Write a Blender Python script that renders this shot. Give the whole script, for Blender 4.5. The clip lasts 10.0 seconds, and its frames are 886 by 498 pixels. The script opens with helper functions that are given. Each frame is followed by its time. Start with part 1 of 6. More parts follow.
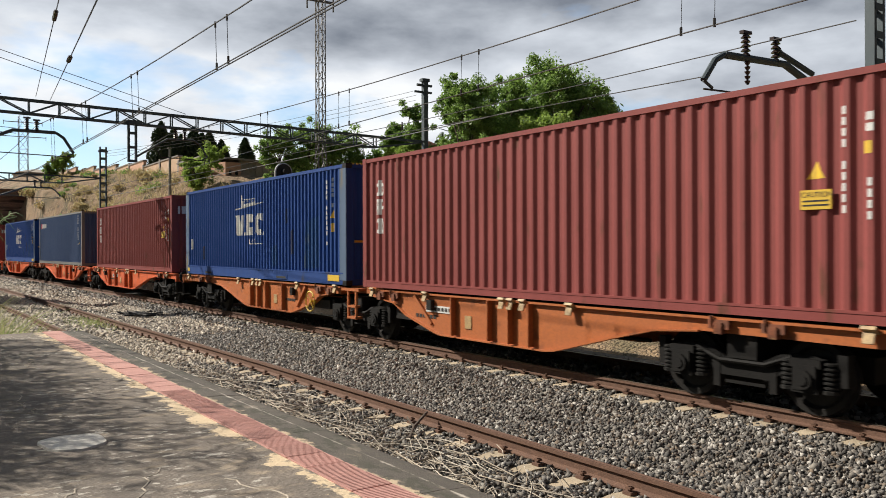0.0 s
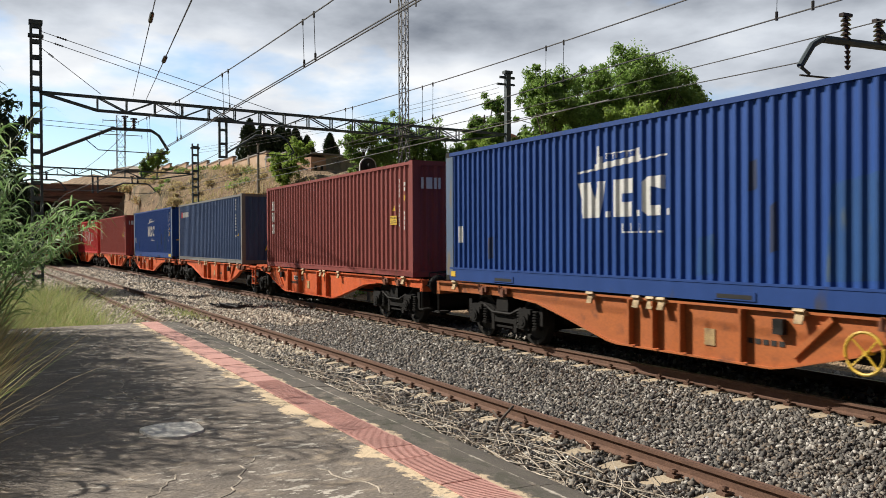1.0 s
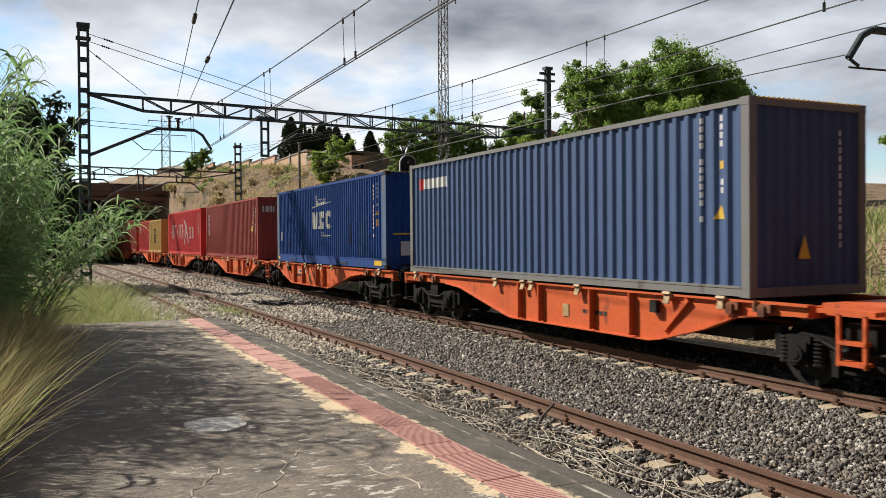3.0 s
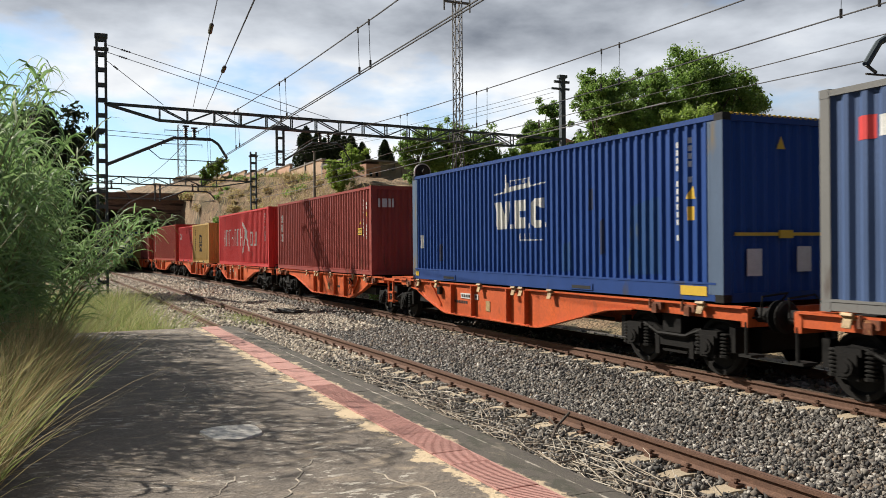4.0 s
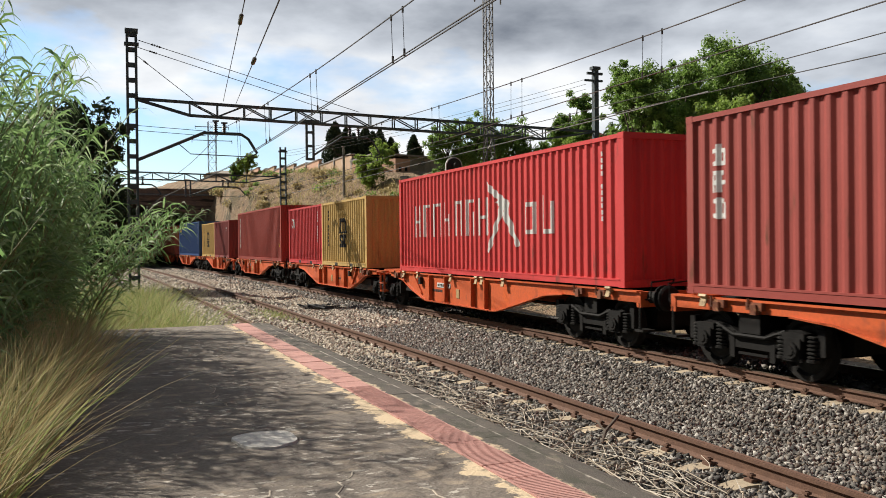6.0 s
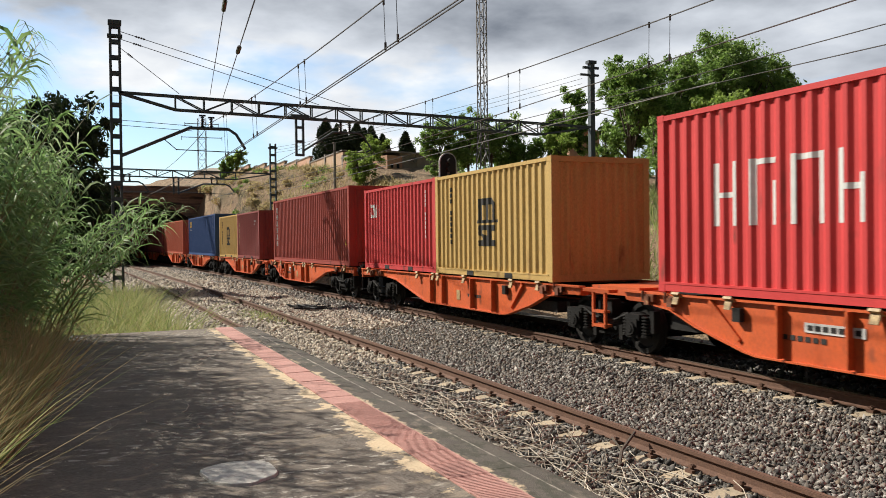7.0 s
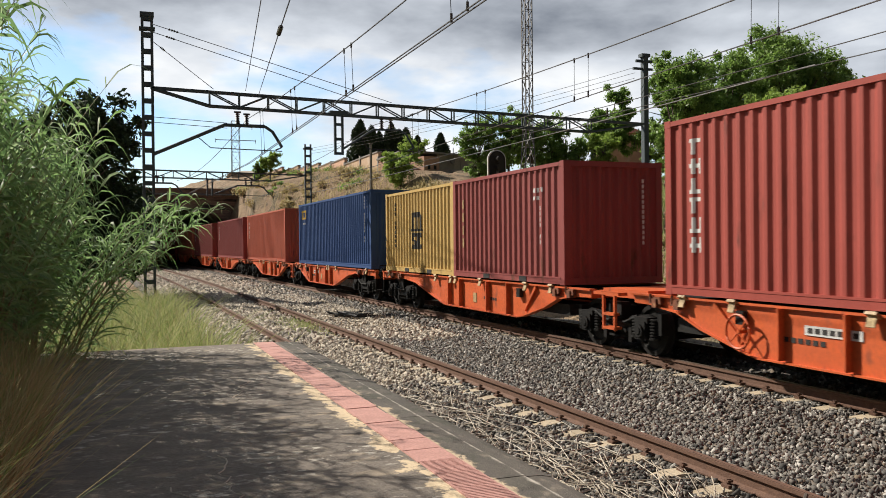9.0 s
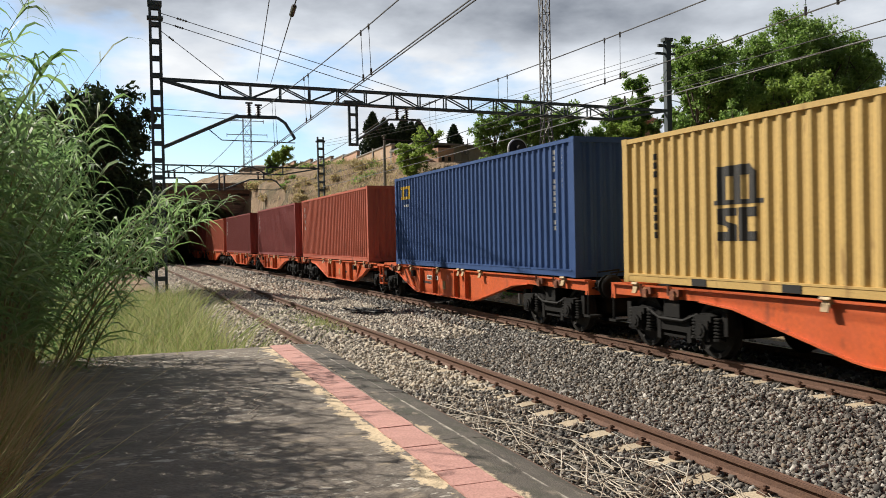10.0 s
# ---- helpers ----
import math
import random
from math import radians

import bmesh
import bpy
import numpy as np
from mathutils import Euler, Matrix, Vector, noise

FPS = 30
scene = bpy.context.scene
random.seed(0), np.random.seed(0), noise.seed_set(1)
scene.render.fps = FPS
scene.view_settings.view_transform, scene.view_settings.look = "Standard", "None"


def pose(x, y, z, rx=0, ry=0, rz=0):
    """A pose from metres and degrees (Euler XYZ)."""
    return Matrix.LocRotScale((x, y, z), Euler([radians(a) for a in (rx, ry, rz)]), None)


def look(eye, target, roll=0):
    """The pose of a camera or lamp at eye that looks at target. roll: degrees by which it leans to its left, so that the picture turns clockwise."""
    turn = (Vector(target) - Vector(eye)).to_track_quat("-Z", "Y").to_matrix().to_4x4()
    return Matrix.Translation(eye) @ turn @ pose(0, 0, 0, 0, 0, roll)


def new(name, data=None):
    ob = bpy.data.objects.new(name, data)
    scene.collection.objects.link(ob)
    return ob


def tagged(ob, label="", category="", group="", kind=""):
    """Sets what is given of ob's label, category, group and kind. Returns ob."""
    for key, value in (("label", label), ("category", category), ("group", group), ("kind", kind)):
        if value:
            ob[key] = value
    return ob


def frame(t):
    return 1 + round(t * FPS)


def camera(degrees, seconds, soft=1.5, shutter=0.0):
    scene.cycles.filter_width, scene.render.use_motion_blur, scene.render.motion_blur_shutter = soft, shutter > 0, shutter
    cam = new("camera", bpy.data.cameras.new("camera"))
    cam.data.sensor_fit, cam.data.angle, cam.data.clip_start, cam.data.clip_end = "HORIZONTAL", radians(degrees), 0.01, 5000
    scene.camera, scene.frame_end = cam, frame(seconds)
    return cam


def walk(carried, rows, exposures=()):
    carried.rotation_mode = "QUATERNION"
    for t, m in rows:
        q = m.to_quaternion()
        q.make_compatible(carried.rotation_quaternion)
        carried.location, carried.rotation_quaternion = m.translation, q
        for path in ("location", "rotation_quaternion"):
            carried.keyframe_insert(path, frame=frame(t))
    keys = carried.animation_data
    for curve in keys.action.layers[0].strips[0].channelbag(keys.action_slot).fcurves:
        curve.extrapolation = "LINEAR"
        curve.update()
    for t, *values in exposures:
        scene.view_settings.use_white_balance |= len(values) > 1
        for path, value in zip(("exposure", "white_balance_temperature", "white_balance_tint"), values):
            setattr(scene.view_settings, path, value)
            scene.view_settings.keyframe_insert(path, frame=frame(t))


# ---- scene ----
cam = camera(56.0, 10.0, soft=0.9, shutter=0.1)
PATH = [
    (0, (0.204, -0.289, 2.038), (1.307, 1.379, 2.035), -0.2),
    (0.5, (0.186, -0.261, 2.033), (1.189, 1.469, 2.022), -0.3),
    (1, (0.178, -0.242, 2.044), (1.112, 1.526, 2.025), -0.3),
    (1.5, (0.176, -0.227, 2.039), (1.073, 1.56, 2.01), -0.4),
    (2, (0.181, -0.215, 2.031), (1.061, 1.581, 1.994), -0.4),
    (2.5, (0.185, -0.231, 2.038), (1.051, 1.572, 2.004), -0.4),
    (4, (0.18, -0.226, 2.033), (0.997, 1.6, 2.029), -0.5),
    (4.5, (0.181, -0.222, 2.034), (0.99, 1.607, 2.032), -0.4),
    (5, (0.163, -0.204, 2.037), (0.951, 1.634, 2.033), -0.4),
    (5.5, (0.174, -0.024, 2.024), (0.922, 1.83, 2.012), -0.6),
    (7, (0.51, 1.14, 2.04), (1.283, 2.984, 2.019), -0.7),
    (7.5, (0.616, 1.686, 2.052), (1.355, 3.544, 2.052), -0.2),
    (8, (0.628, 2.279, 2.048), (1.338, 4.149, 2.036), -0.4),
    (8.5, (0.678, 2.755, 2.038), (1.376, 4.629, 2.02), -0.6),
    (9, (0.678, 3.196, 2.035), (1.383, 5.068, 2.023), -0.6),
    (9.5, (0.695, 3.659, 2.038), (1.397, 5.531, 2.014), -1.4),
    (10, (0.795, 4.238, 2.042), (1.472, 6.12, 2.013), -1.2),
]
walk(cam, [(t, look(eye, target, roll)) for t, eye, target, roll in PATH])

# ---- light and sky ----
SUN_WAY = Vector((-0.47, 0.60, 0.60)).normalized()      # towards the sun


def sky_world():
    world = bpy.data.worlds.new("sky")
    scene.world = world
    world.use_nodes = True
    nt = world.node_tree
    nt.nodes.clear()
    n, link = nt.nodes.new, nt.links.new
    out, bg = n("ShaderNodeOutputWorld"), n("ShaderNodeBackground")
    sky = n("ShaderNodeTexSky")
    sky.sky_type, sky.sun_disc = "NISHITA", False
    sky.sun_elevation = math.asin(SUN_WAY.z)
    sky.sun_rotation = math.atan2(SUN_WAY.x, SUN_WAY.y)
    sky.air_density, sky.dust_density, sky.ozone_density = 1.1, 0.25, 4.0
    gain = n("ShaderNodeVectorMath")
    gain.operation = "SCALE"
    gain.inputs[3].default_value = 0.13
    link(sky.outputs[0], gain.inputs[0])
    co = n("ShaderNodeTexCoord")
    flat = n("ShaderNodeMapping")
    flat.inputs["Scale"].default_value = (1, 1, 2.6)
    flat.inputs["Location"].default_value = (0.35, 0.1, 0.42)
    link(co.outputs["Generated"], flat.inputs[0])
    cover, billow = n("ShaderNodeTexNoise"), n("ShaderNodeTexNoise")
    for tex, scale, detail in ((cover, 2.6, 6.0), (billow, 3.6, 7.0)):
        tex.inputs["Scale"].default_value, tex.inputs["Detail"].default_value = scale, detail
        tex.inputs["Roughness"].default_value = 0.52
        link(flat.outputs[0], tex.inputs[0])
    apart, lift, shade = n("ShaderNodeSeparateXYZ"), n("ShaderNodeMath"), n("ShaderNodeMath")
    link(co.outputs["Generated"], apart.inputs[0])
    for node, gain_up in ((lift, 0.95), (shade, 0.85)):
        node.operation = "MULTIPLY_ADD"
        node.inputs[1].default_value = gain_up
        link(apart.outputs[2], node.inputs[0])
    heavy, spread = n("ShaderNodeMath"), n("ShaderNodeMath")
    heavy.operation = "MULTIPLY_ADD"
    heavy.inputs[1].default_value, heavy.inputs[2].default_value = -0.36, 0.30
    link(apart.outputs[1], heavy.inputs[0])
    link(cover.outputs[0], spread.inputs[0])
    link(heavy.outputs[0], spread.inputs[1])
    link(spread.outputs[0], lift.inputs[2])
    ahead = n("ShaderNodeMath")
    ahead.operation = "MULTIPLY_ADD"
    ahead.inputs[1].default_value, ahead.inputs[2].default_value = -0.48, 0.415
    link(apart.outputs[1], ahead.inputs[0])
    both = n("ShaderNodeMath")
    link(ahead.outputs[0], both.inputs[0])
    link(billow.outputs[0], both.inputs[1])
    over, zenith, total = n("ShaderNodeMath"), n("ShaderNodeMath"), n("ShaderNodeMath")
    over.operation, zenith.operation = "MAXIMUM", "MULTIPLY_ADD"
    over.inputs[1].default_value = 0.45
    link(apart.outputs[2], over.inputs[0])
    zenith.inputs[1].default_value, zenith.inputs[2].default_value = -1.7, 1.7 * 0.45
    link(over.outputs[0], zenith.inputs[0])
    link(both.outputs[0], total.inputs[0])
    link(zenith.outputs[0], total.inputs[1])
    link(total.outputs[0], shade.inputs[2])
    where = n("ShaderNodeValToRGB")
    where.color_ramp.elements[0].position, where.color_ramp.elements[1].position = 0.56, 0.66
    link(lift.outputs[0], where.inputs[0])
    tone = n("ShaderNodeValToRGB")
    ramp = tone.color_ramp
    ramp.elements[0].position, ramp.elements[0].color = 0.52, (0.88, 0.90, 0.92, 1)
    ramp.elements[1].position, ramp.elements[1].color = 0.90, (0.20, 0.225, 0.27, 1)
    ramp.elements.new(1.0).color = (0.08, 0.092, 0.115, 1)
    mid = ramp.elements.new(0.67)
    mid.color = (0.61, 0.65, 0.71, 1)
    link(shade.outputs[0], tone.inputs[0])
    mix = n("ShaderNodeMix")
    mix.data_type = "RGBA"
    link(where.outputs[0], mix.inputs[0])
    link(gain.outputs[0], mix.inputs[6])
    link(tone.outputs[0], mix.inputs[7])
    link(mix.outputs[2], bg.inputs[0])
    bg.inputs[1].default_value = 1.12
    link(bg.outputs[0], out.inputs[0])


sky_world()
sun = new("sun", bpy.data.lights.new("sun", "SUN"))
sun.data.energy, sun.data.angle, sun.data.color = 6.9, radians(0.6), (1.0, 0.93, 0.82)
sun.matrix_world = look(SUN_WAY * 50, (0, 0, 0))

# ---- materials ----
def mat(name, c1, c2=None, scale=6.0, rough=0.75, metal=0.0, bump=0.25, grain=70.0, stain=None, stain_at=0.6, stain_scale=1.2,
        squash=(1, 1, 1), spread=0.0, depth=0.01):
    """A procedural surface: two tones of fine grain, larger stains over them, relief, and a shift of tone from piece to piece."""
    m = bpy.data.materials.new(name)
    m.use_nodes = True
    nt = m.node_tree
    n, link = nt.nodes.new, nt.links.new
    bsdf = nt.nodes["Principled BSDF"]
    bsdf.inputs["Metallic"].default_value = metal
    co, place = n("ShaderNodeTexCoord"), n("ShaderNodeMapping")
    place.inputs["Scale"].default_value = squash
    link(co.outputs["Object"], place.inputs[0])

    def cloud(size, detail=5.0):
        t = n("ShaderNodeTexNoise")
        t.inputs["Scale"].default_value, t.inputs["Detail"].default_value = size, detail
        link(place.outputs[0], t.inputs[0])
        return t

    def blend(fac, a, b):
        x = n("ShaderNodeMix")
        x.data_type = "RGBA"
        if hasattr(fac, "links"):
            link(fac, x.inputs[0])
        else:
            x.inputs[0].default_value = fac
        for slot, v in ((6, a), (7, b)):
            if hasattr(v, "links"):
                link(v, x.inputs[slot])
            else:
                x.inputs[slot].default_value = (*v, 1)
        return x.outputs[2]

    def step(value, lo, hi):
        r = n("ShaderNodeMapRange")
        r.inputs[1].default_value, r.inputs[2].default_value = lo, hi
        link(value, r.inputs[0])
        return r.outputs[0]

    c2 = c2 or tuple(v * 0.75 for v in c1)
    colour = blend(step(cloud(scale).outputs[0], 0.32, 0.68), c1, c2)
    fine = cloud(grain, 3.0)
    colour = blend(step(fine.outputs[0], 0.35, 0.75), colour, tuple(v * 0.8 for v in c2))
    if stain:
        colour = blend(step(cloud(stain_scale, 8.0).outputs[0], stain_at, stain_at + 0.12), colour, stain)
    if spread:
        info, hsv = n("ShaderNodeObjectInfo"), n("ShaderNodeHueSaturation")
        r = n("ShaderNodeMapRange")
        r.inputs[3].default_value, r.inputs[4].default_value = 1 - spread, 1 + spread
        link(info.outputs["Random"], r.inputs[0])
        link(r.outputs[0], hsv.inputs["Value"])
        link(colour, hsv.inputs["Color"])
        colour = hsv.outputs[0]
    link(colour, bsdf.inputs["Base Color"])
    r = n("ShaderNodeMapRange")
    r.inputs[3].default_value, r.inputs[4].default_value = max(rough - 0.12, 0.05), min(rough + 0.12, 1)
    link(cloud(scale * 2).outputs[0], r.inputs[0])
    link(r.outputs[0], bsdf.inputs["Roughness"])
    if bump:
        b = n("ShaderNodeBump")
        b.inputs["Strength"].default_value, b.inputs["Distance"].default_value = bump, depth
        link(fine.outputs[0], b.inputs["Height"])
        link(b.outputs[0], bsdf.inputs["Normal"])
    return m


def island_mat(name, tones, rough=0.85, through_light=0.0, bump=0.0):
    """Loose pieces in one mesh, each with a tone of its own."""
    m = bpy.data.materials.new(name)
    m.use_nodes = True
    nt = m.node_tree
    n, link = nt.nodes.new, nt.links.new
    bsdf = nt.nodes["Principled BSDF"]
    geo, ramp = n("ShaderNodeNewGeometry"), n("ShaderNodeValToRGB")
    ramp.color_ramp.elements.remove(ramp.color_ramp.elements[1])
    for i, c in enumerate(tones):
        e = ramp.color_ramp.elements[0] if i == 0 else ramp.color_ramp.elements.new(i / (len(tones) - 1))
        e.color = (*c, 1)
    link(geo.outputs["Random Per Island"], ramp.inputs[0])
    link(ramp.outputs[0], bsdf.inputs["Base Color"])
    bsdf.inputs["Roughness"].default_value = rough
    if through_light:
        thin, add = n("ShaderNodeBsdfTranslucent"), n("ShaderNodeMixShader")
        link(ramp.outputs[0], thin.inputs[0])
        add.inputs[0].default_value = through_light
        link(bsdf.outputs[0], add.inputs[1])
        link(thin.outputs[0], add.inputs[2])
        link(add.outputs[0], nt.nodes["Material Output"].inputs[0])
    return m


def paint(name, c, rust=(0.10, 0.045, 0.025), fade=1.25, at=0.63):
    m = mat(name, c, tuple(min(v * fade + 0.004, 1) for v in c), 1.6, 0.62, 0.0, 0.12, 40.0, rust, at, 2.2, (1.6, 1.6, 0.45))
    m.node_tree.nodes["Principled BSDF"].inputs["Specular IOR Level"].default_value = 0.22
    return m


TEX = paint("maroon container paint", (0.205, 0.050, 0.045))
TEXB = paint("red brown container paint", (0.270, 0.056, 0.046))
WEC = paint("bright blue container paint", (0.013, 0.056, 0.225), (0.05, 0.07, 0.08), at=0.70)
SEA = paint("grey navy container paint", (0.052, 0.088, 0.185), (0.09, 0.09, 0.10), at=0.72)
HSR = paint("red container paint", (0.52, 0.050, 0.050), (0.16, 0.05, 0.04))
MSC = paint("ochre yellow container paint", (0.62, 0.42, 0.150), (0.26, 0.15, 0.06), 0.85)
CAI = paint("crimson container paint", (0.46, 0.046, 0.048), (0.14, 0.04, 0.035))
TRI = paint("brown red container paint", (0.300, 0.060, 0.045), (0.12, 0.04, 0.03))
M20 = paint("dusty maroon container paint", (0.240, 0.060, 0.055))
NAV = paint("navy container paint", (0.028, 0.068, 0.190), (0.05, 0.05, 0.06), at=0.72)
ORB = paint("orange brown container paint", (0.42, 0.110, 0.065), (0.15, 0.05, 0.03))
ORANGE = mat("orange wagon paint", (0.66, 0.120, 0.024), (0.56, 0.10, 0.024), 2.0, 0.55, 0, 0.1, 30, (0.20, 0.050, 0.022), 0.62, 2.8, (1, 1, 0.6))
OCHRE = mat("faded orange wagon paint", (0.46, 0.13, 0.028), (0.40, 0.115, 0.03), 2.0, 0.6, 0, 0.1, 30, (0.15, 0.05, 0.02), 0.60, 2.4)
RUSTY = mat("rust eaten orange bracket", (0.30, 0.085, 0.030), (0.13, 0.05, 0.028), 9, 0.85, 0, 0.4, 50, (0.46, 0.26, 0.10), 0.62, 8.0)
WHITE = mat("white marking paint", (0.72, 0.72, 0.70), (0.62, 0.62, 0.60), 8, 0.6, 0, 0.1)
BLACK = mat("black marking paint", (0.013, 0.012, 0.012), (0.024, 0.022, 0.02), 8, 0.75, 0, 0.1)
YELLOW = mat("yellow sign paint", (0.72, 0.47, 0.03), (0.65, 0.42, 0.04), 8, 0.55, 0, 0.1)
PADEYE = mat("pale worn steel flap", (0.56, 0.40, 0.17), (0.34, 0.22, 0.11), 9, 0.6, 0, 0.2)
GREASE = mat("oily black running gear", (0.008, 0.0075, 0.0075), (0.014, 0.013, 0.012), 7, 0.75, 0.0, 0.3, 50, (0.035, 0.028, 0.022), 0.64, 3.0)
TYRE = mat("worn wheel steel", (0.030, 0.028, 0.026), (0.020, 0.019, 0.018), 5, 0.6, 0.3, 0.1)
CASTING = mat("grey cast steel", (0.040, 0.039, 0.037), (0.022, 0.021, 0.020), 9, 0.6, 0.3, 0.3)
for gear in (GREASE, TYRE, CASTING):
    gear.node_tree.nodes["Principled BSDF"].inputs["Specular IOR Level"].default_value = 0.18
RAILWEB = mat("rust brown rail steel", (0.185, 0.100, 0.064), (0.125, 0.066, 0.044), 12, 0.8, 0.1, 0.4, 60)
RAILTOP = mat("rolled rail head", (0.30, 0.24, 0.20), (0.22, 0.16, 0.12), 9, 0.4, 0.6, 0.1)
SLEEPER = mat("tan concrete sleeper", (0.50, 0.41, 0.29), (0.40, 0.32, 0.22), 7, 0.9, 0, 0.3, 60, (0.20, 0.15, 0.10), 0.6, 5, spread=0.15)
# bed darker than the stones: the shade in their gaps is in its colour
BALLAST = mat("grey ballast bed", (0.15, 0.132, 0.110), (0.06, 0.054, 0.048), 22, 0.95, 0, 1.0, 30, (0.19, 0.160, 0.125), 0.58, 0.7, depth=0.05)
STONE = island_mat("broken ballast stone", [(0.026, 0.025, 0.025), (0.12, 0.108, 0.095), (0.26, 0.232, 0.195), (0.055, 0.052, 0.050), (0.185, 0.140, 0.100), (0.085, 0.078, 0.072), (0.46, 0.43, 0.385), (0.10, 0.092, 0.082), (0.035, 0.033, 0.031), (0.21, 0.19, 0.165)])
DUSTY = island_mat("dusty tan ballast stone", [(0.15, 0.132, 0.112), (0.40, 0.345, 0.275), (0.55, 0.49, 0.40), (0.27, 0.232, 0.19), (0.48, 0.40, 0.30), (0.08, 0.072, 0.064), (0.36, 0.315, 0.255)])
PLATFORM = mat("weathered platform asphalt", (0.240, 0.200, 0.162), (0.140, 0.118, 0.099), 3.4, 0.92, 0, 0.9, 60, (0.29, 0.235, 0.175), 0.55, 5.5, (0.55, 1.0, 1.0), depth=0.014)
COPING = mat("stained platform coping", (0.135, 0.115, 0.095), (0.085, 0.074, 0.063), 4, 0.92, 0, 0.6, 110, (0.24, 0.20, 0.155), 0.58, 6.0, (1.0, 0.5, 1.0), spread=0.05, depth=0.012)


def worn_bands(m, bands):
    """Lays worn or washed bands along the platform into a surface: (x, half width, tone, raggedness), broken up by noise."""
    nt = m.node_tree
    n, link = nt.nodes.new, nt.links.new
    bsdf = nt.nodes["Principled BSDF"]
    colour = bsdf.inputs["Base Color"].links[0].from_socket
    geo, apart = n("ShaderNodeNewGeometry"), n("ShaderNodeSeparateXYZ")
    link(geo.outputs["Position"], apart.inputs[0])

    def calc(op, a, b):
        x = n("ShaderNodeMath")
        x.operation = op
        for i, v in enumerate((a, b)):
            if hasattr(v, "links"):
                link(v, x.inputs[i])
            else:
                x.inputs[i].default_value = v
        return x.outputs[0]

    for x0, half, tone, rag in bands:
        t = n("ShaderNodeTexNoise")
        t.inputs["Scale"].default_value, t.inputs["Detail"].default_value, t.inputs["Roughness"].default_value = 3.0, 8.0, 0.7
        link(geo.outputs["Position"], t.inputs[0])
        line = calc("ADD", apart.outputs[0], calc("MULTIPLY", calc("SUBTRACT", apart.outputs[1], 9.0), 0.009))
        off = calc("ABSOLUTE", calc("SUBTRACT", line, x0), 0.0)
        edge = calc("SUBTRACT", calc("MULTIPLY", calc("SUBTRACT", t.outputs[0], 0.5), rag), calc("SUBTRACT", off, half))
        r = n("ShaderNodeMapRange")
        r.inputs[1].default_value, r.inputs[2].default_value = 0.0, 0.03
        link(edge, r.inputs[0])
        mix = n("ShaderNodeMix")
        mix.data_type = "RGBA"
        link(r.outputs[0], mix.inputs[0])
        link(colour, mix.inputs[6])
        mix.inputs[7].default_value = (*tone, 1)
        colour = mix.outputs[2]
    link(colour, bsdf.inputs["Base Color"])


def flecks(m, tone, scale, at, patch_scale, patch_at, squash):
    """Small ragged flecks of another tone, gathered in patches: lichen, moss, chipped skin."""
    nt = m.node_tree
    n, link = nt.nodes.new, nt.links.new
    bsdf = nt.nodes["Principled BSDF"]
    colour = bsdf.inputs["Base Color"].links[0].from_socket
    geo, place = n("ShaderNodeNewGeometry"), n("ShaderNodeMapping")
    place.inputs["Scale"].default_value = squash
    link(geo.outputs["Position"], place.inputs[0])
    steps = []
    for size, edge, soft in ((scale, at, 0.03), (patch_scale, patch_at, 0.10)):
        t, r = n("ShaderNodeTexNoise"), n("ShaderNodeMapRange")
        t.inputs["Scale"].default_value, t.inputs["Detail"].default_value, t.inputs["Roughness"].default_value = size, 6.0, 0.65
        r.inputs[1].default_value, r.inputs[2].default_value = edge, edge + soft
        link(place.outputs[0], t.inputs[0])
        link(t.outputs[0], r.inputs[0])
        steps.append(r.outputs[0])
    both, mix = n("ShaderNodeMath"), n("ShaderNodeMix")
    both.operation = "MULTIPLY"
    mix.data_type = "RGBA"
    link(steps[0], both.inputs[0])
    link(steps[1], both.inputs[1])
    link(both.outputs[0], mix.inputs[0])
    link(colour, mix.inputs[6])
    mix.inputs[7].default_value = (*tone, 1)
    link(mix.outputs[2], bsdf.inputs["Base Color"])


flecks(PLATFORM, (0.12, 0.102, 0.086), 9.0, 0.53, 1.1, 0.50, (0.5, 1.0, 1.0))
flecks(PLATFORM, (0.47, 0.43, 0.37), 13.0, 0.56, 1.6, 0.48, (0.55, 1.0, 1.0))
worn_bands(PLATFORM, ((2.45, 0.065, (0.60, 0.47, 0.31), 0.80),))
flecks(PLATFORM, (0.17, 0.145, 0.115), 17.0, 0.55, 2.3, 0.47, (0.6, 1.0, 1.0))
flecks(COPING, (0.060, 0.058, 0.042), 7.0, 0.50, 1.4, 0.45, (1.0, 0.6, 1.0))
worn_bands(COPING, ((2.80, 0.03, (0.50, 0.39, 0.265), 0.42), (3.02, 0.016, (0.52, 0.47, 0.40), 0.12)))
flecks(COPING, (0.10, 0.088, 0.070), 19.0, 0.54, 2.6, 0.46, (1.0, 0.6, 1.0))
REDTILE = mat("faded red tactile tile", (0.56, 0.30, 0.255), (0.47, 0.245, 0.21), 5, 0.85, 0, 0.5, 60, (0.60, 0.46, 0.33), 0.60, 5.0, spread=0.08)
flecks(REDTILE, (0.42, 0.22, 0.185), 11.0, 0.55, 2.0, 0.48, (0.6, 1.0, 1.0))
PATCH = mat("pale mortar patch", (0.66, 0.63, 0.58), (0.52, 0.49, 0.45), 9, 0.92, 0, 0.5, 40)
CRACK = mat("crack filling", (0.52, 0.46, 0.38), (0.42, 0.36, 0.29), 9, 0.9, 0, 0.2)
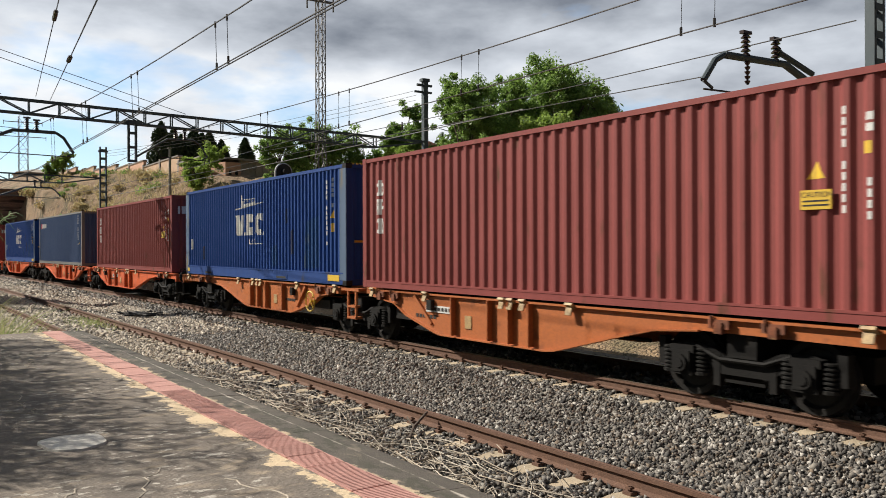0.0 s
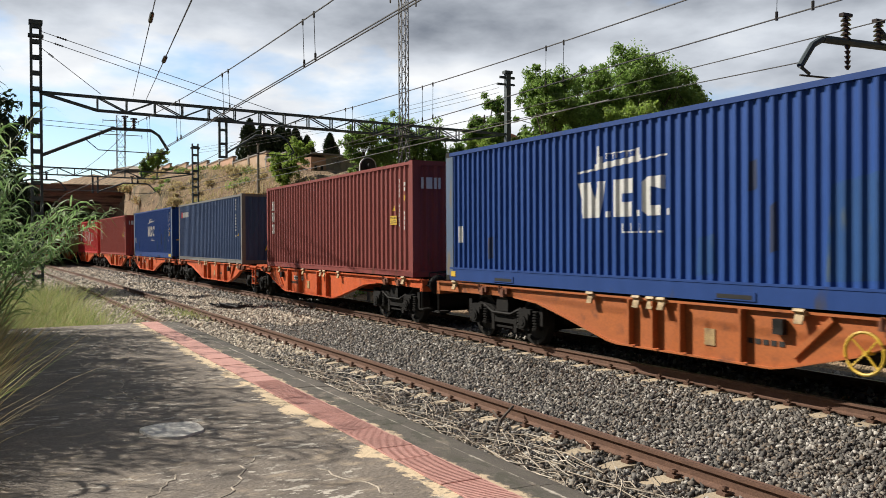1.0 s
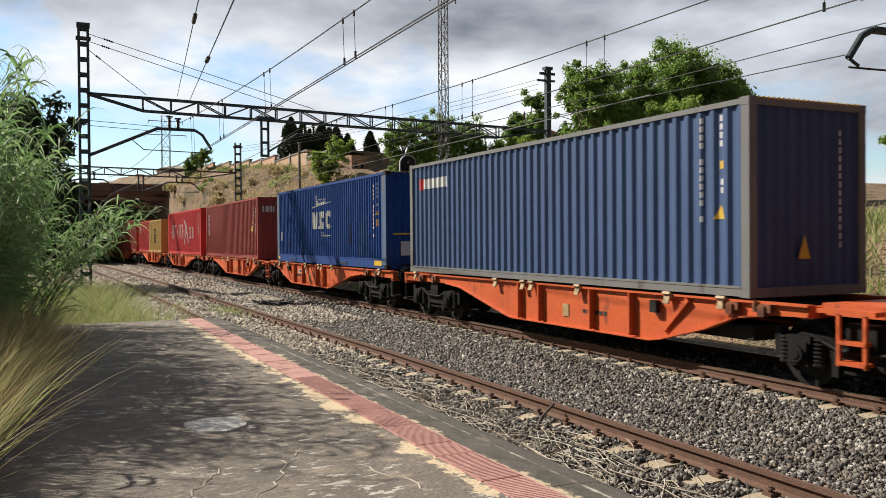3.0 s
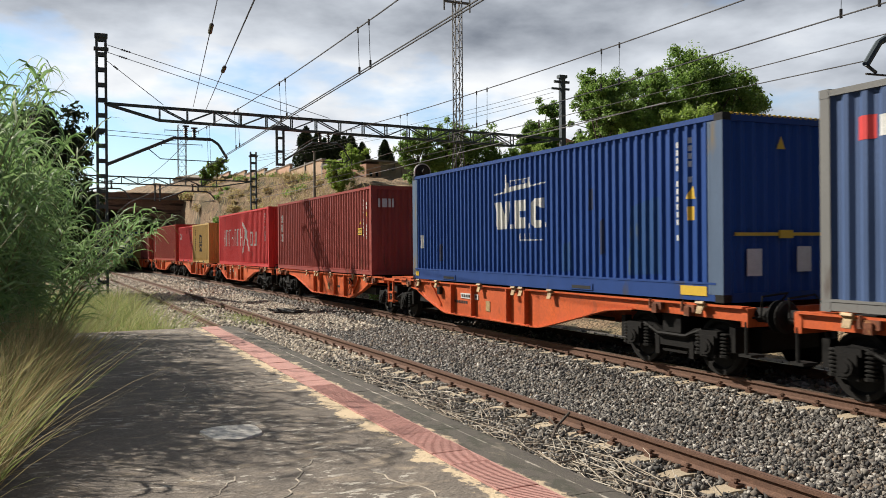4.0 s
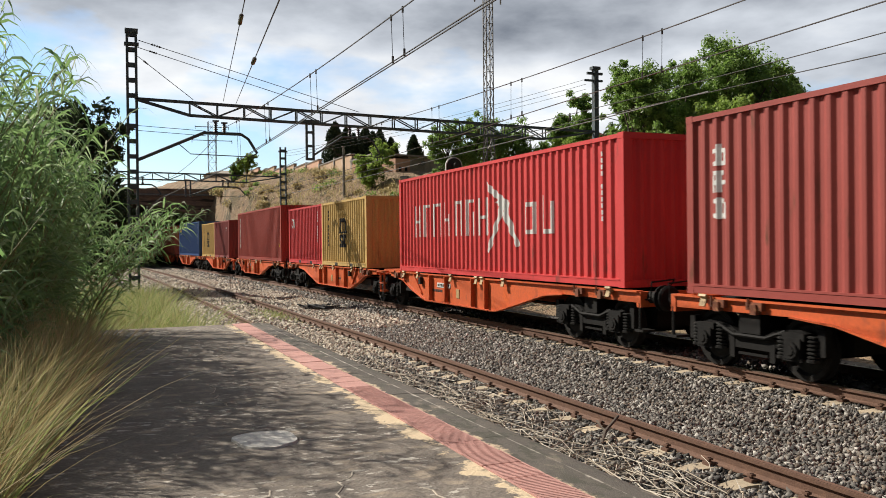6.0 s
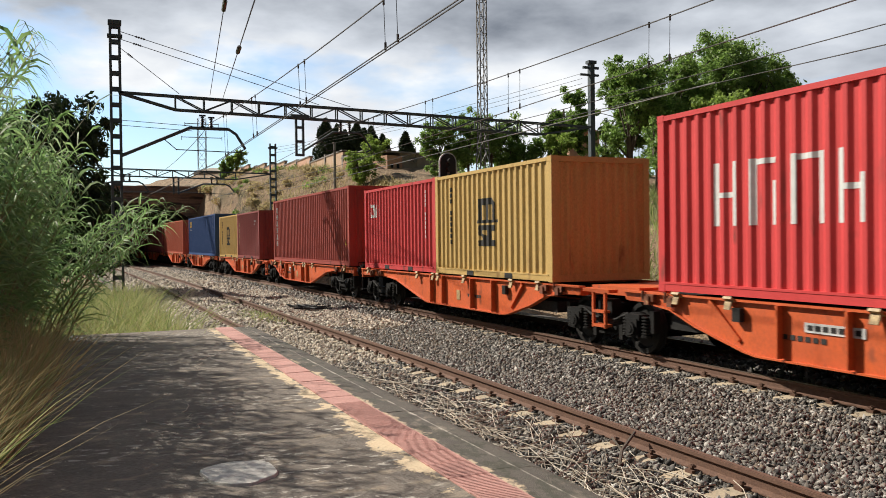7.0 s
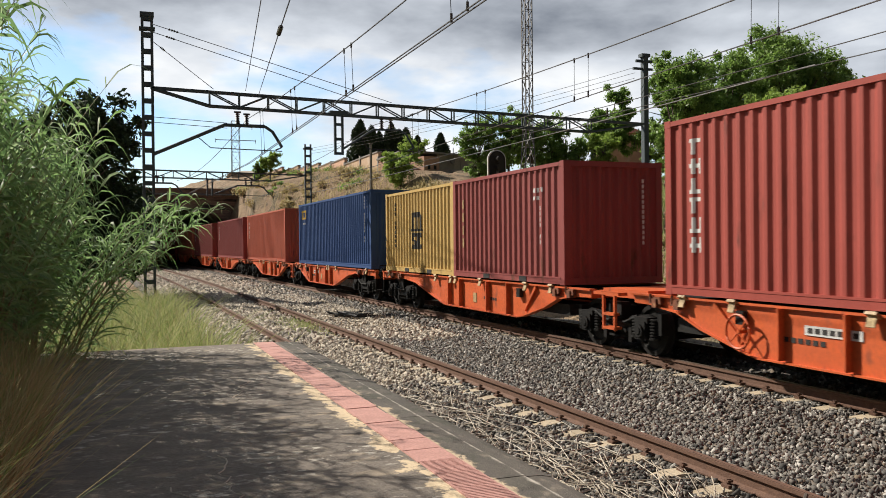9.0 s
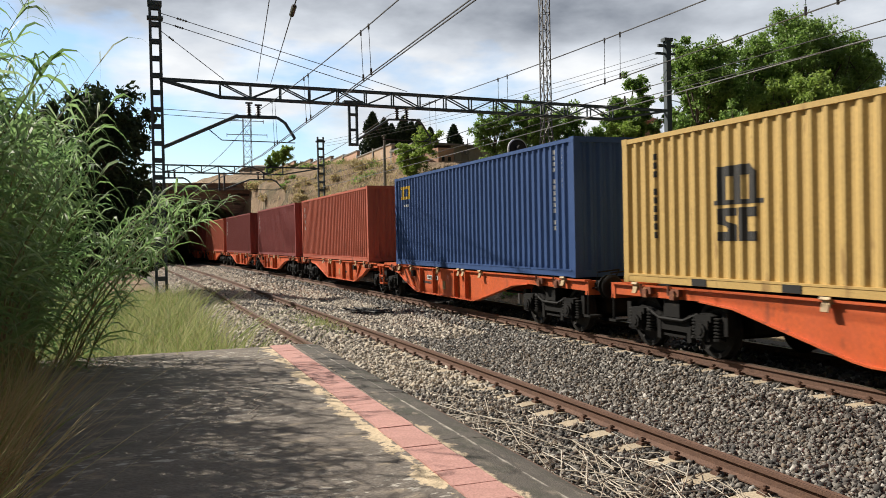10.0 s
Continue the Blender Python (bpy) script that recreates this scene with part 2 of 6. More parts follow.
STEEL = mat("dark painted mast steel", (0.045, 0.066, 0.078), (0.070, 0.090, 0.100), 4, 0.6, 0.2, 0.2, 50, (0.08, 0.07, 0.06), 0.68, 3)
GALV = mat("grey galvanised steel", (0.24, 0.23, 0.22), (0.17, 0.165, 0.16), 4, 0.55, 0.5, 0.2, 50)
WIRE = mat("weathered copper wire", (0.040, 0.038, 0.038), (0.06, 0.055, 0.05), 4, 0.6, 0.4, 0)
INSUL = mat("brown glazed insulator", (0.030, 0.020, 0.018), (0.045, 0.03, 0.025), 8, 0.25, 0, 0)
CONCRETE = mat("weathered concrete", (0.30, 0.28, 0.25), (0.22, 0.205, 0.185), 3, 0.9, 0, 0.4, 40)
BRICK = mat("old brown brick", (0.34, 0.225, 0.165), (0.19, 0.135, 0.105), 3, 0.9, 0, 1.0, 14, (0.045, 0.038, 0.032), 0.54, 1.2, (0.35, 0.35, 2.2), depth=0.05)
OCHREWALL = mat("sandy garden wall", (0.56, 0.40, 0.27), (0.46, 0.31, 0.20), 2, 0.9, 0, 0.4, 30, (0.50, 0.40, 0.30), 0.6, 0.6)
PEACH = mat("peach render", (0.62, 0.38, 0.26), (0.52, 0.31, 0.21), 2, 0.9, 0, 0.3, 30, (0.52, 0.42, 0.33), 0.58, 0.8)
GREYBLOCK = mat("grey brown block wall", (0.44, 0.385, 0.32), (0.34, 0.295, 0.245), 2, 0.9, 0, 0.4, 30)
ROOF = mat("terracotta roof", (0.34, 0.13, 0.075), (0.27, 0.10, 0.06), 6, 0.85, 0, 0.5, 30)
# near black for flat plates that paint the shade inside pockets and windows
OPENING_SHADE = mat("painted shade of openings", (0.012, 0.012, 0.012), (0.02, 0.02, 0.02), 4, 0.9, 0, 0)
BARK = mat("grey brown bark", (0.13, 0.10, 0.075), (0.08, 0.062, 0.048), 8, 0.95, 0, 0.8, 30, squash=(1, 1, 0.2))
LEAF = island_mat("broad green leaves", [(0.15, 0.25, 0.050), (0.20, 0.32, 0.070), (0.27, 0.40, 0.105), (0.11, 0.19, 0.045)], 0.5, 0.52)
LEAFB = island_mat("yellow green leaves", [(0.25, 0.36, 0.07), (0.31, 0.42, 0.09), (0.20, 0.30, 0.06)], 0.6, 0.5)
PINE = island_mat("dark conifer needles", [(0.03, 0.055, 0.02), (0.05, 0.08, 0.028), (0.02, 0.038, 0.017)], 0.8, 0.1)
REED = island_mat("green cane leaves", [(0.15, 0.26, 0.085), (0.20, 0.33, 0.115), (0.27, 0.40, 0.16), (0.13, 0.24, 0.09), (0.36, 0.47, 0.25)], 0.55, 0.58)
CANE = island_mat("cane stalks", [(0.16, 0.17, 0.06), (0.22, 0.19, 0.09), (0.12, 0.15, 0.05)], 0.6)
GRASS = island_mat("rough grass", [(0.20, 0.28, 0.075), (0.33, 0.38, 0.13), (0.48, 0.46, 0.24), (0.16, 0.24, 0.07)], 0.7, 0.4)
STRAW = island_mat("dry straw", [(0.52, 0.43, 0.22), (0.44, 0.35, 0.17), (0.34, 0.28, 0.14), (0.60, 0.52, 0.30)], 0.75, 0.4)
TWIG = island_mat("bleached cane litter", [(0.44, 0.38, 0.30), (0.33, 0.27, 0.20), (0.56, 0.50, 0.41), (0.17, 0.135, 0.10)], 0.8)


def ground_mat():
    """Dry brown bank with green patches, greener where the bank lies low."""
    m = mat("bank earth and dry grass", (0.40, 0.285, 0.165), (0.24, 0.155, 0.090), 0.9, 0.95, 0, 1.0, 9, (0.12, 0.105, 0.05), 0.60, 0.22, depth=0.25)
    return m


EARTH = ground_mat()
flecks(EARTH, (0.10, 0.080, 0.045), 0.9, 0.53, 0.25, 0.44, (1.0, 1.0, 0.6))


# ---- mesh helpers ----
class Geo:
    """Vertices and faces of one mesh."""

    def __init__(self):
        self.v, self.f = [], []

    def add(self, pts, faces):
        k = len(self.v)
        self.v += [tuple(p) for p in pts]
        self.f += [tuple(i + k for i in f) for f in faces]
        return self

    def box(self, x0, y0, z0, x1, y1, z1, m=None):
        pts = [Vector((x, y, z)) for z in (z0, z1) for x, y in ((x0, y0), (x1, y0), (x1, y1), (x0, y1))]
        if m is not None:
            pts = [m @ p for p in pts]
        return self.add(pts, [(3, 2, 1, 0), (4, 5, 6, 7), (0, 1, 5, 4), (1, 2, 6, 5), (2, 3, 7, 6), (3, 0, 4, 7)])

    def tube(self, p, q, r, n=6, r2=None):
        p, q = Vector(p), Vector(q)
        turn = (q - p).to_track_quat("Z", "Y").to_matrix()
        r2 = r if r2 is None else r2
        ring = [turn @ Vector((math.cos(a * 2 * math.pi / n), math.sin(a * 2 * math.pi / n), 0)) for a in range(n)]
        pts = [p + u * r for u in ring] + [q + u * r2 for u in ring]
        faces = [(i, (i + 1) % n, n + (i + 1) % n, n + i) for i in range(n)]
        return self.add(pts, faces + [tuple(reversed(range(n))), tuple(range(n, 2 * n))])

    def line(self, pts, r, n=5):
        """One bent tube through the points."""
        pts = [Vector(p) for p in pts]
        out = []
        for i, p in enumerate(pts):
            way = (pts[min(i + 1, len(pts) - 1)] - pts[max(i - 1, 0)]).normalized()
            side = way.cross(Vector((0, 0, 1)) if abs(way.z) < 0.95 else Vector((0, 1, 0))).normalized()
            up = side.cross(way)
            out += [p + (side * math.cos(k * 2 * math.pi / n) + up * math.sin(k * 2 * math.pi / n)) * r for k in range(n)]
        m = len(pts)
        faces = [(j * n + k, j * n + (k + 1) % n, (j + 1) * n + (k + 1) % n, (j + 1) * n + k) for j in range(m - 1) for k in range(n)]
        return self.add(out, faces + [tuple(reversed(range(n))), tuple(range((m - 1) * n, m * n))])

    def beam(self, p, q, w, h):
        """A straight square bar from p to q."""
        p, q = Vector(p), Vector(q)
        m = Matrix.Translation(p) @ (q - p).to_track_quat("Y", "Z").to_matrix().to_4x4()
        return self.box(-w / 2, 0, -h / 2, w / 2, (q - p).length, h / 2, m)

    def plate(self, outline, x0, x1):
        """An outline in (y, z), from x0 to x1."""
        n = len(outline)
        pts = [(x, y, z) for x in (x0, x1) for y, z in outline]
        return self.add(pts, [tuple(reversed(range(n))), tuple(range(n, 2 * n))] + [(i, (i + 1) % n, n + (i + 1) % n, n + i) for i in range(n)])

    def wheel(self, c, rings, n=20):
        """A body turned about the x axis: rings of (x, radius)."""
        pts = [(c[0] + x, c[1] + r * math.cos(a * 2 * math.pi / n), c[2] + r * math.sin(a * 2 * math.pi / n)) for x, r in rings for a in range(n)]
        faces = [(j * n + i, j * n + (i + 1) % n, (j + 1) * n + (i + 1) % n, (j + 1) * n + i) for j in range(len(rings) - 1) for i in range(n)]
        return self.add(pts, faces + [tuple(reversed(range(n))), tuple(range((len(rings) - 1) * n, len(rings) * n))])

    def mesh(self, name, material, smooth=False):
        me = bpy.data.meshes.new(name)
        me.from_pydata(self.v, [], self.f)
        me.materials.append(material)
        if smooth:
            me.polygons.foreach_set("use_smooth", [True] * len(me.polygons))
        me.update()
        return me


def part(name, geo, material, parent=None, label="", smooth=False, at=None):
    """One mesh object, under a thing or a part."""
    me = geo if isinstance(geo, bpy.types.Mesh) else geo.mesh(name, material, smooth)
    ob = new(name, me)
    if parent is not None:
        ob.parent = parent
    if at is not None:
        ob.matrix_basis = at
    if label:
        ob["label"] = label
    return ob


def thing(name, label, category, group="", at=None):
    ob = tagged(new(name), label, category, group)
    ob.empty_display_size = 0.3
    if at is not None:
        ob.matrix_basis = at
    return ob


def structure(name, geo, material, label, smooth=False):
    return tagged(part(name, geo, material, smooth=smooth), label, "", "", "structure")


def stuff(name, geo, material, label, category):
    return tagged(part(name, geo, material), label, category, "", "stuff")


# ---- plan ----
BEND = 0.0003            # the tracks curve gently: x falls by BEND * y * y
MAIN, SIDING = 10.42, 4.85
GAUGE = 1.74             # between rail head centres
PLAT_Z, PLAT_X, PLAT_END = 0.55, 3.26, 16.15


def bent(x, y):
    return x - BEND * y * abs(y)


SWING = ((-30, 10, 14, 18, 24, 34, 48, 150), (0.06, 0.07, 0.07, 0.02, -0.05, -0.06, 0.0, 0.0))


def siding_x(x, y):
    """The siding swings a little from the main line's curve."""
    return bent(x, y) + float(np.interp(y, *SWING))


def bank_h(x, y):
    """Height of the ground."""
    def ease(a, b, v):
        t = min(max((v - a) / (b - a), 0), 1)
        return t * t * (3 - 2 * t)
    far = ease(24, 46, y)
    top = 3.0 + 2.4 * far + 0.145 * (min(max(y, 46), 70) - 46) + 0.06 * min(max(y - 70, 0), 80)
    cliff = ease(64, 84, y)
    u = x + 0.0003 * y * y * cliff
    low = 0.55 * far + 0.27 * cliff
    right = top * (low * ease(12.0 - 0.6 * far + 0.9 * cliff, 15.0 - 1.5 * cliff, u) + (1 - low) * ease(14.4 - 1.2 * cliff, 22.8 - 4.4 * cliff, u))
    left = (1.2 + 3.6 * ease(40, 70, y)) * ease(-3.2, -11.0, x + 0.04 * max(y - 20, 0))
    # ground raised to shut the bridge's far end, added so no light comes through
    over = 7.2 * ease(119, 121, y)
    rough = 0.35 * noise.noise((x * 0.35, y * 0.35, 0)) + 0.16 * noise.noise((x * 1.1, y * 1.1, 3))
    z = max(right, left, over)
    return -0.62 + z + rough * min(z / 1.5, 1.0)


# ---- ground, tracks, platform ----
BED = [(2.2, -0.58), (3.0, -0.30), (3.5, -0.16), (5.12, -0.145), (5.28, -0.19), (5.62, -0.20), (5.8, -0.16), (6.4, -0.20), (7.4, -0.33), (8.3, -0.24), (8.85, -0.19),
       (9.0, -0.205), (9.6, -0.205), (9.8, -0.16), (12.1, -0.17), (12.9, -0.40), (14.5, -0.50), (15.2, -0.8)]

def ground():
    xs = [-600, -300, -150, -80, -50, -35] + [-28 + 1.1 * i for i in range(76)] + [60, 75, 95, 130, 200, 350, 600]
    ys = [-300, -150, -80, -40] + [-24 + 1.2 * i for i in range(140)] + [150, 165, 190, 230, 300, 450, 700, 1200, 2500]
    g = Geo()
    g.v = [(x, y, bank_h(x, y)) for y in ys for x in xs]
    w = len(xs)
    g.f = [(j * w + i, j * w + i + 1, (j + 1) * w + i + 1, (j + 1) * w + i) for j in range(len(ys) - 1) for i in range(w - 1)]
    structure("ground", g, EARTH, "dry brown bank and earth with green patches", True)


def track_bed():
    g = Geo()
    prof = BED
    ys = [-30 + 2.0 * i for i in range(90)]
    g.v = [(bent(x, y), y, z + 0.03 * noise.noise((x * 2, y, 0))) for y in ys for x, z in prof]
    w = len(prof)
    g.f = [(j * w + i, j * w + i + 1, (j + 1) * w + i + 1, (j + 1) * w + i) for j in range(len(ys) - 1) for i in range(w - 1)]
    structure("track_bed", g, BALLAST, "grey ballast bed under the two tracks", True)


RAIL = [(-0.036, 0), (0.036, 0), (0.036, -0.035), (0.009, -0.05), (0.009, -0.125), (0.07, -0.145), (0.07, -0.158), (-0.07, -0.158), (-0.07, -0.145), (-0.009, -0.125), (-0.009, -0.05), (-0.036, -0.035)]


def rails():
    for centre, who in ((SIDING, "siding"), (MAIN, "main line")):
        for side in (-1, 1):
            g, top = Geo(), Geo()
            ys = [-30 + 2.0 * i for i in range(90)]
            n = len(RAIL)
            lie = siding_x if who == "siding" else bent
            x = centre + side * GAUGE / 2
            g.v = [(lie(x + a, y), y, z) for y in ys for a, z in RAIL]
            g.f = [(j * n + i, j * n + (i + 1) % n, (j + 1) * n + (i + 1) % n, (j + 1) * n + i) for j in range(len(ys) - 1) for i in range(n)]
            rail = structure("rail", g, RAILWEB, "rust brown steel rail of the " + who)
            top.v = [(lie(x + a, y), y, 0.003) for y in ys for a in ((-0.022, 0.022) if who == "siding" else (-0.034, 0.034))]
            top.f = [(2 * j, 2 * j + 1, 2 * j + 3, 2 * j + 2) for j in range(len(ys) - 1)]
            part("running_surface", top, RAILTOP if who == "main line" else RAILWEB, rail)


def sleepers():
    """Two rows of sleepers, with the clips that hold the rails."""
    body = Geo()
    out = [(-1.3, -0.30), (1.3, -0.30), (1.3, -0.175), (0.62, -0.162), (0.35, -0.2), (-0.35, -0.2), (-0.62, -0.162), (-1.3, -0.175)]
    n = len(out)
    body.v = [(x, y * (0.13 if z < -0.25 else 0.105), z) for y in (-1, 1) for x, z in out]
    body.f = [tuple(range(n)), tuple(reversed(range(n, 2 * n)))] + [((i + 1) % n, i, n + i, n + (i + 1) % n) for i in range(n)]
    me = body.mesh("sleeper", SLEEPER)
    clip = Geo()
    for s in (-1, 1):
        for e in (-1, 1):
            x = s * GAUGE / 2 + e * 0.115
            clip.box(x - 0.045, -0.05, -0.165, x + 0.045, 0.05, -0.135)
            clip.tube((x, 0, -0.14), (x, 0, -0.085), 0.02, 6)
            clip.box(x - 0.028, -0.028, -0.115, x + 0.028, 0.028, -0.095)
    cm = clip.mesh("rail_clip", RAILWEB)
    for centre, who in ((SIDING, "siding"), (MAIN, "main line")):
        track = tagged(new("sleeper_row"), "tan concrete sleepers of the " + who + " half sunk in ballast", "", "", "structure")
        for i in range(135):
            y = -6 + 0.61 * i
            m = pose((siding_x if who == "siding" else bent)(centre, y) + random.uniform(-0.02, 0.02), y, 0, 0, 0, math.degrees(2 * BEND * y) + random.uniform(-0.6, 0.6))
            ob = part("sleeper", me, None, track, at=m)
            if y < 40:
                part("rail_clip", cm, None, ob)


def stones():
    """Loose broken stone on the bed, dense near the platform and thinning with distance; dusty round the far siding."""
    rng = np.random.default_rng(5)
    eight = np.array([(1, 0, 0), (-1, 0, 0), (0, 1, 0), (0, -1, 0), (0, 0, 1), (0, 0, -1)], dtype=float)
    face = np.array([(0, 2, 4), (2, 1, 4), (1, 3, 4), (3, 0, 4), (2, 0, 5), (1, 2, 5), (3, 1, 5), (0, 3, 5)])

    def lay(name, label, material, areas):
        p = np.concatenate([np.stack([rng.uniform(x0, x1, int((y1 - y0) * (x1 - x0) * per)), rng.uniform(y0, y1, int((y1 - y0) * (x1 - x0) * per)),
                                      rng.uniform(0.55, 1.45, int((y1 - y0) * (x1 - x0) * per)) * size], 1) for y0, y1, x0, x1, per, size in areas])
        near = np.abs((p[:, 1] + 6) / 0.61 - np.round((p[:, 1] + 6) / 0.61)) < 0.22
        swing = np.interp(p[:, 1], *SWING)
        bare = near & (((p[:, 0] > 5.15 + swing) & (p[:, 0] < 5.6 + swing)) | ((p[:, 0] > 9.1) & (p[:, 0] < 9.54)))
        rail = (np.abs(p[:, 0] - swing - SIDING - GAUGE / 2) < 0.09) | (np.abs(p[:, 0] - swing - SIDING + GAUGE / 2) < 0.09) | (np.abs(p[:, 0] - MAIN + GAUGE / 2) < 0.09)
        p = p[~(bare & (rng.uniform(0, 1, len(p)) < 0.93) | rail)]
        z = np.interp(p[:, 0], [q[0] for q in BED], [q[1] for q in BED])
        k = len(p)
        s = p[:, 2, None] * rng.uniform(0.6, 1.5, (k, 3))
        shape = (eight[None] + rng.uniform(-0.42, 0.42, (k, 6, 3))) * s[:, None, :]
        q = rng.normal(size=(k, 4))
        q /= np.linalg.norm(q, axis=1)[:, None]
        w, i, j, l = q.T
        turn = np.stack([1 - 2 * (j * j + l * l), 2 * (i * j - l * w), 2 * (i * l + j * w), 2 * (i * j + l * w), 1 - 2 * (i * i + l * l), 2 * (j * l - i * w), 2 * (i * l - j * w), 2 * (j * l + i * w), 1 - 2 * (i * i + j * j)], 1).reshape(k, 3, 3)
        v = np.einsum("kab,kvb->kva", turn, shape)
        v[:, :, 0] += (p[:, 0] - BEND * p[:, 1] ** 2)[:, None]
        v[:, :, 1] += p[:, 1, None]
        v[:, :, 2] += (z + rng.uniform(-0.012, 0.030, k))[:, None]
        f = (face[None] + 6 * np.arange(k)[:, None, None]).reshape(-1, 3)
        tagged(part(name, quick_mesh(name, v.reshape(-1, 3), f, material), None), label, "ballast", "", "stuff")

    lay("ballast_stones", "loose broken grey and brown ballast stones", STONE,
        ((-8, 2.5, 3.3, 9.5, 240, 0.038), (2.5, 13, 3.3, 9.5, 1000, 0.026), (13, 22, 6.2, 9.4, 700, 0.030), (13, 15.5, 3.2, 6.2, 500, 0.028), (22, 42, 8.4, 9.3, 260, 0.045), (42, 75, 7.8, 9.3, 60, 0.065), (4, 30, 9.6, 13.0, 70, 0.045)))
    lay("dusty_stones", "pale dusty tan ballast stones round the siding", DUSTY,
        ((13, 15.5, 3.2, 6.2, 260, 0.028), (15.5, 22, 2.8, 6.2, 640, 0.030), (22, 42, 2.6, 8.4, 240, 0.045), (42, 90, 2.6, 8.6, 55, 0.065)))


def platform():
    base = Geo()
    base.box(-7.0, -14, -0.7, 2.797, PLAT_END, PLAT_Z - 0.004)
    plat = structure("platform", base, PLATFORM, "weathered grey brown asphalt platform with cracks and dark stains")
    y = -6.0
    while y < PLAT_END - 0.05:
        e = min(y + 2.0, PLAT_END)
        c = Geo()
        lift = random.uniform(-0.004, 0.004)
        x0 = 2.80
        prof = [(x0, -0.7), (x0, PLAT_Z + lift), (PLAT_X - 0.24, PLAT_Z + lift), (PLAT_X - 0.225, PLAT_Z - 0.008 + lift), (PLAT_X - 0.12, PLAT_Z - 0.012 + lift), (PLAT_X - 0.045, PLAT_Z - 0.030 + lift), (PLAT_X - 0.010, PLAT_Z - 0.065 + lift),
                (PLAT_X, PLAT_Z - 0.11), (PLAT_X - 0.01, PLAT_Z - 0.19), (PLAT_X - 0.08, PLAT_Z - 0.21), (PLAT_X - 0.08, -0.7)]
        n = len(prof)
        c.v = [(x - 0.009 * (yy - 9) * (0 if k < 2 else 1), yy, z) for yy in (y + 0.003, e - 0.003) for k, (x, z) in enumerate(prof)]
        c.f = [tuple(range(n)), tuple(reversed(range(n, 2 * n)))] + [((i + 1) % n, i, n + i, n + (i + 1) % n) for i in range(n)]
        part("coping_slab", c, COPING, plat)
        y = e
    # tactile strip, tile by tile, each with fine ribs
    tile = Geo()
    w, l = 0.29, 0.33
    tile.box(0, 0, -0.02, w, l - 0.008, 0.004)
    for i in range(11):
        tile.box(0.012, 0.012 + i * 0.029, 0.004, w - 0.012, 0.026 + i * 0.029, 0.0062)
    me = tile.mesh("tactile_tile", REDTILE)
    flat = Geo().box(0, 0, -0.02, w, l - 0.008, 0.005).mesh("tactile_tile", REDTILE)
    y = -2.0
    while y < PLAT_END - 0.3:
        part("tactile_tile", me if y < 8.5 else flat, None, plat, at=pose(2.50 - 0.009 * (y - 9) + random.uniform(-0.004, 0.004), y, PLAT_Z + random.uniform(-0.003, 0.003), 0, 0, random.uniform(-0.5, 0.5)))
        y += l
    s = Geo()
    ring = []
    for i in range(28):
        a = i / 28 * 2 * math.pi
        q = 1 + 0.22 * noise.noise((math.cos(a) * 1.5, math.sin(a) * 1.5, 7))
        ring.append((1.36 + 0.235 * q * math.cos(a), 6.62 + 0.30 * q * math.sin(a)))
    n = len(ring)
    s.v = [(x, y, PLAT_Z - 0.01) for x, y in ring] + [(1.36 + (x - 1.36) * 0.96, 6.62 + (y - 6.62) * 0.96, PLAT_Z + 0.012) for x, y in ring]
    s.f = [(i, (i + 1) % n, n + (i + 1) % n, n + i) for i in range(n)] + [tuple(range(n, 2 * n))]
    part("mortar_patch", s, PATCH, plat, "pale rough mortar patch")
    # cracks
    for start, turn, steps in (((1.72, 5.5), -1.9, 14), ((1.15, 5.3), -2.2, 16), ((2.0, 5.0), -1.3, 9), ((0.9, 8.6), -1.2, 10), ((1.25, 9.3), -1.5, 16), ((1.9, 12.5), -1.7, 14)):
        x, y = start
        pts = [(x, y, PLAT_Z - 0.004)]
        for i in range(steps):
            a = turn + random.uniform(-0.7, 0.7)
            d = random.uniform(0.05, 0.12)
            x, y = x + d * math.cos(a), y + d * math.sin(a)
            pts.append((x, y, PLAT_Z - 0.004 + random.uniform(-0.0015, 0.0015)))
        c = Geo().line(pts, 0.0065, 5)
        part("crack", c, CRACK, plat)


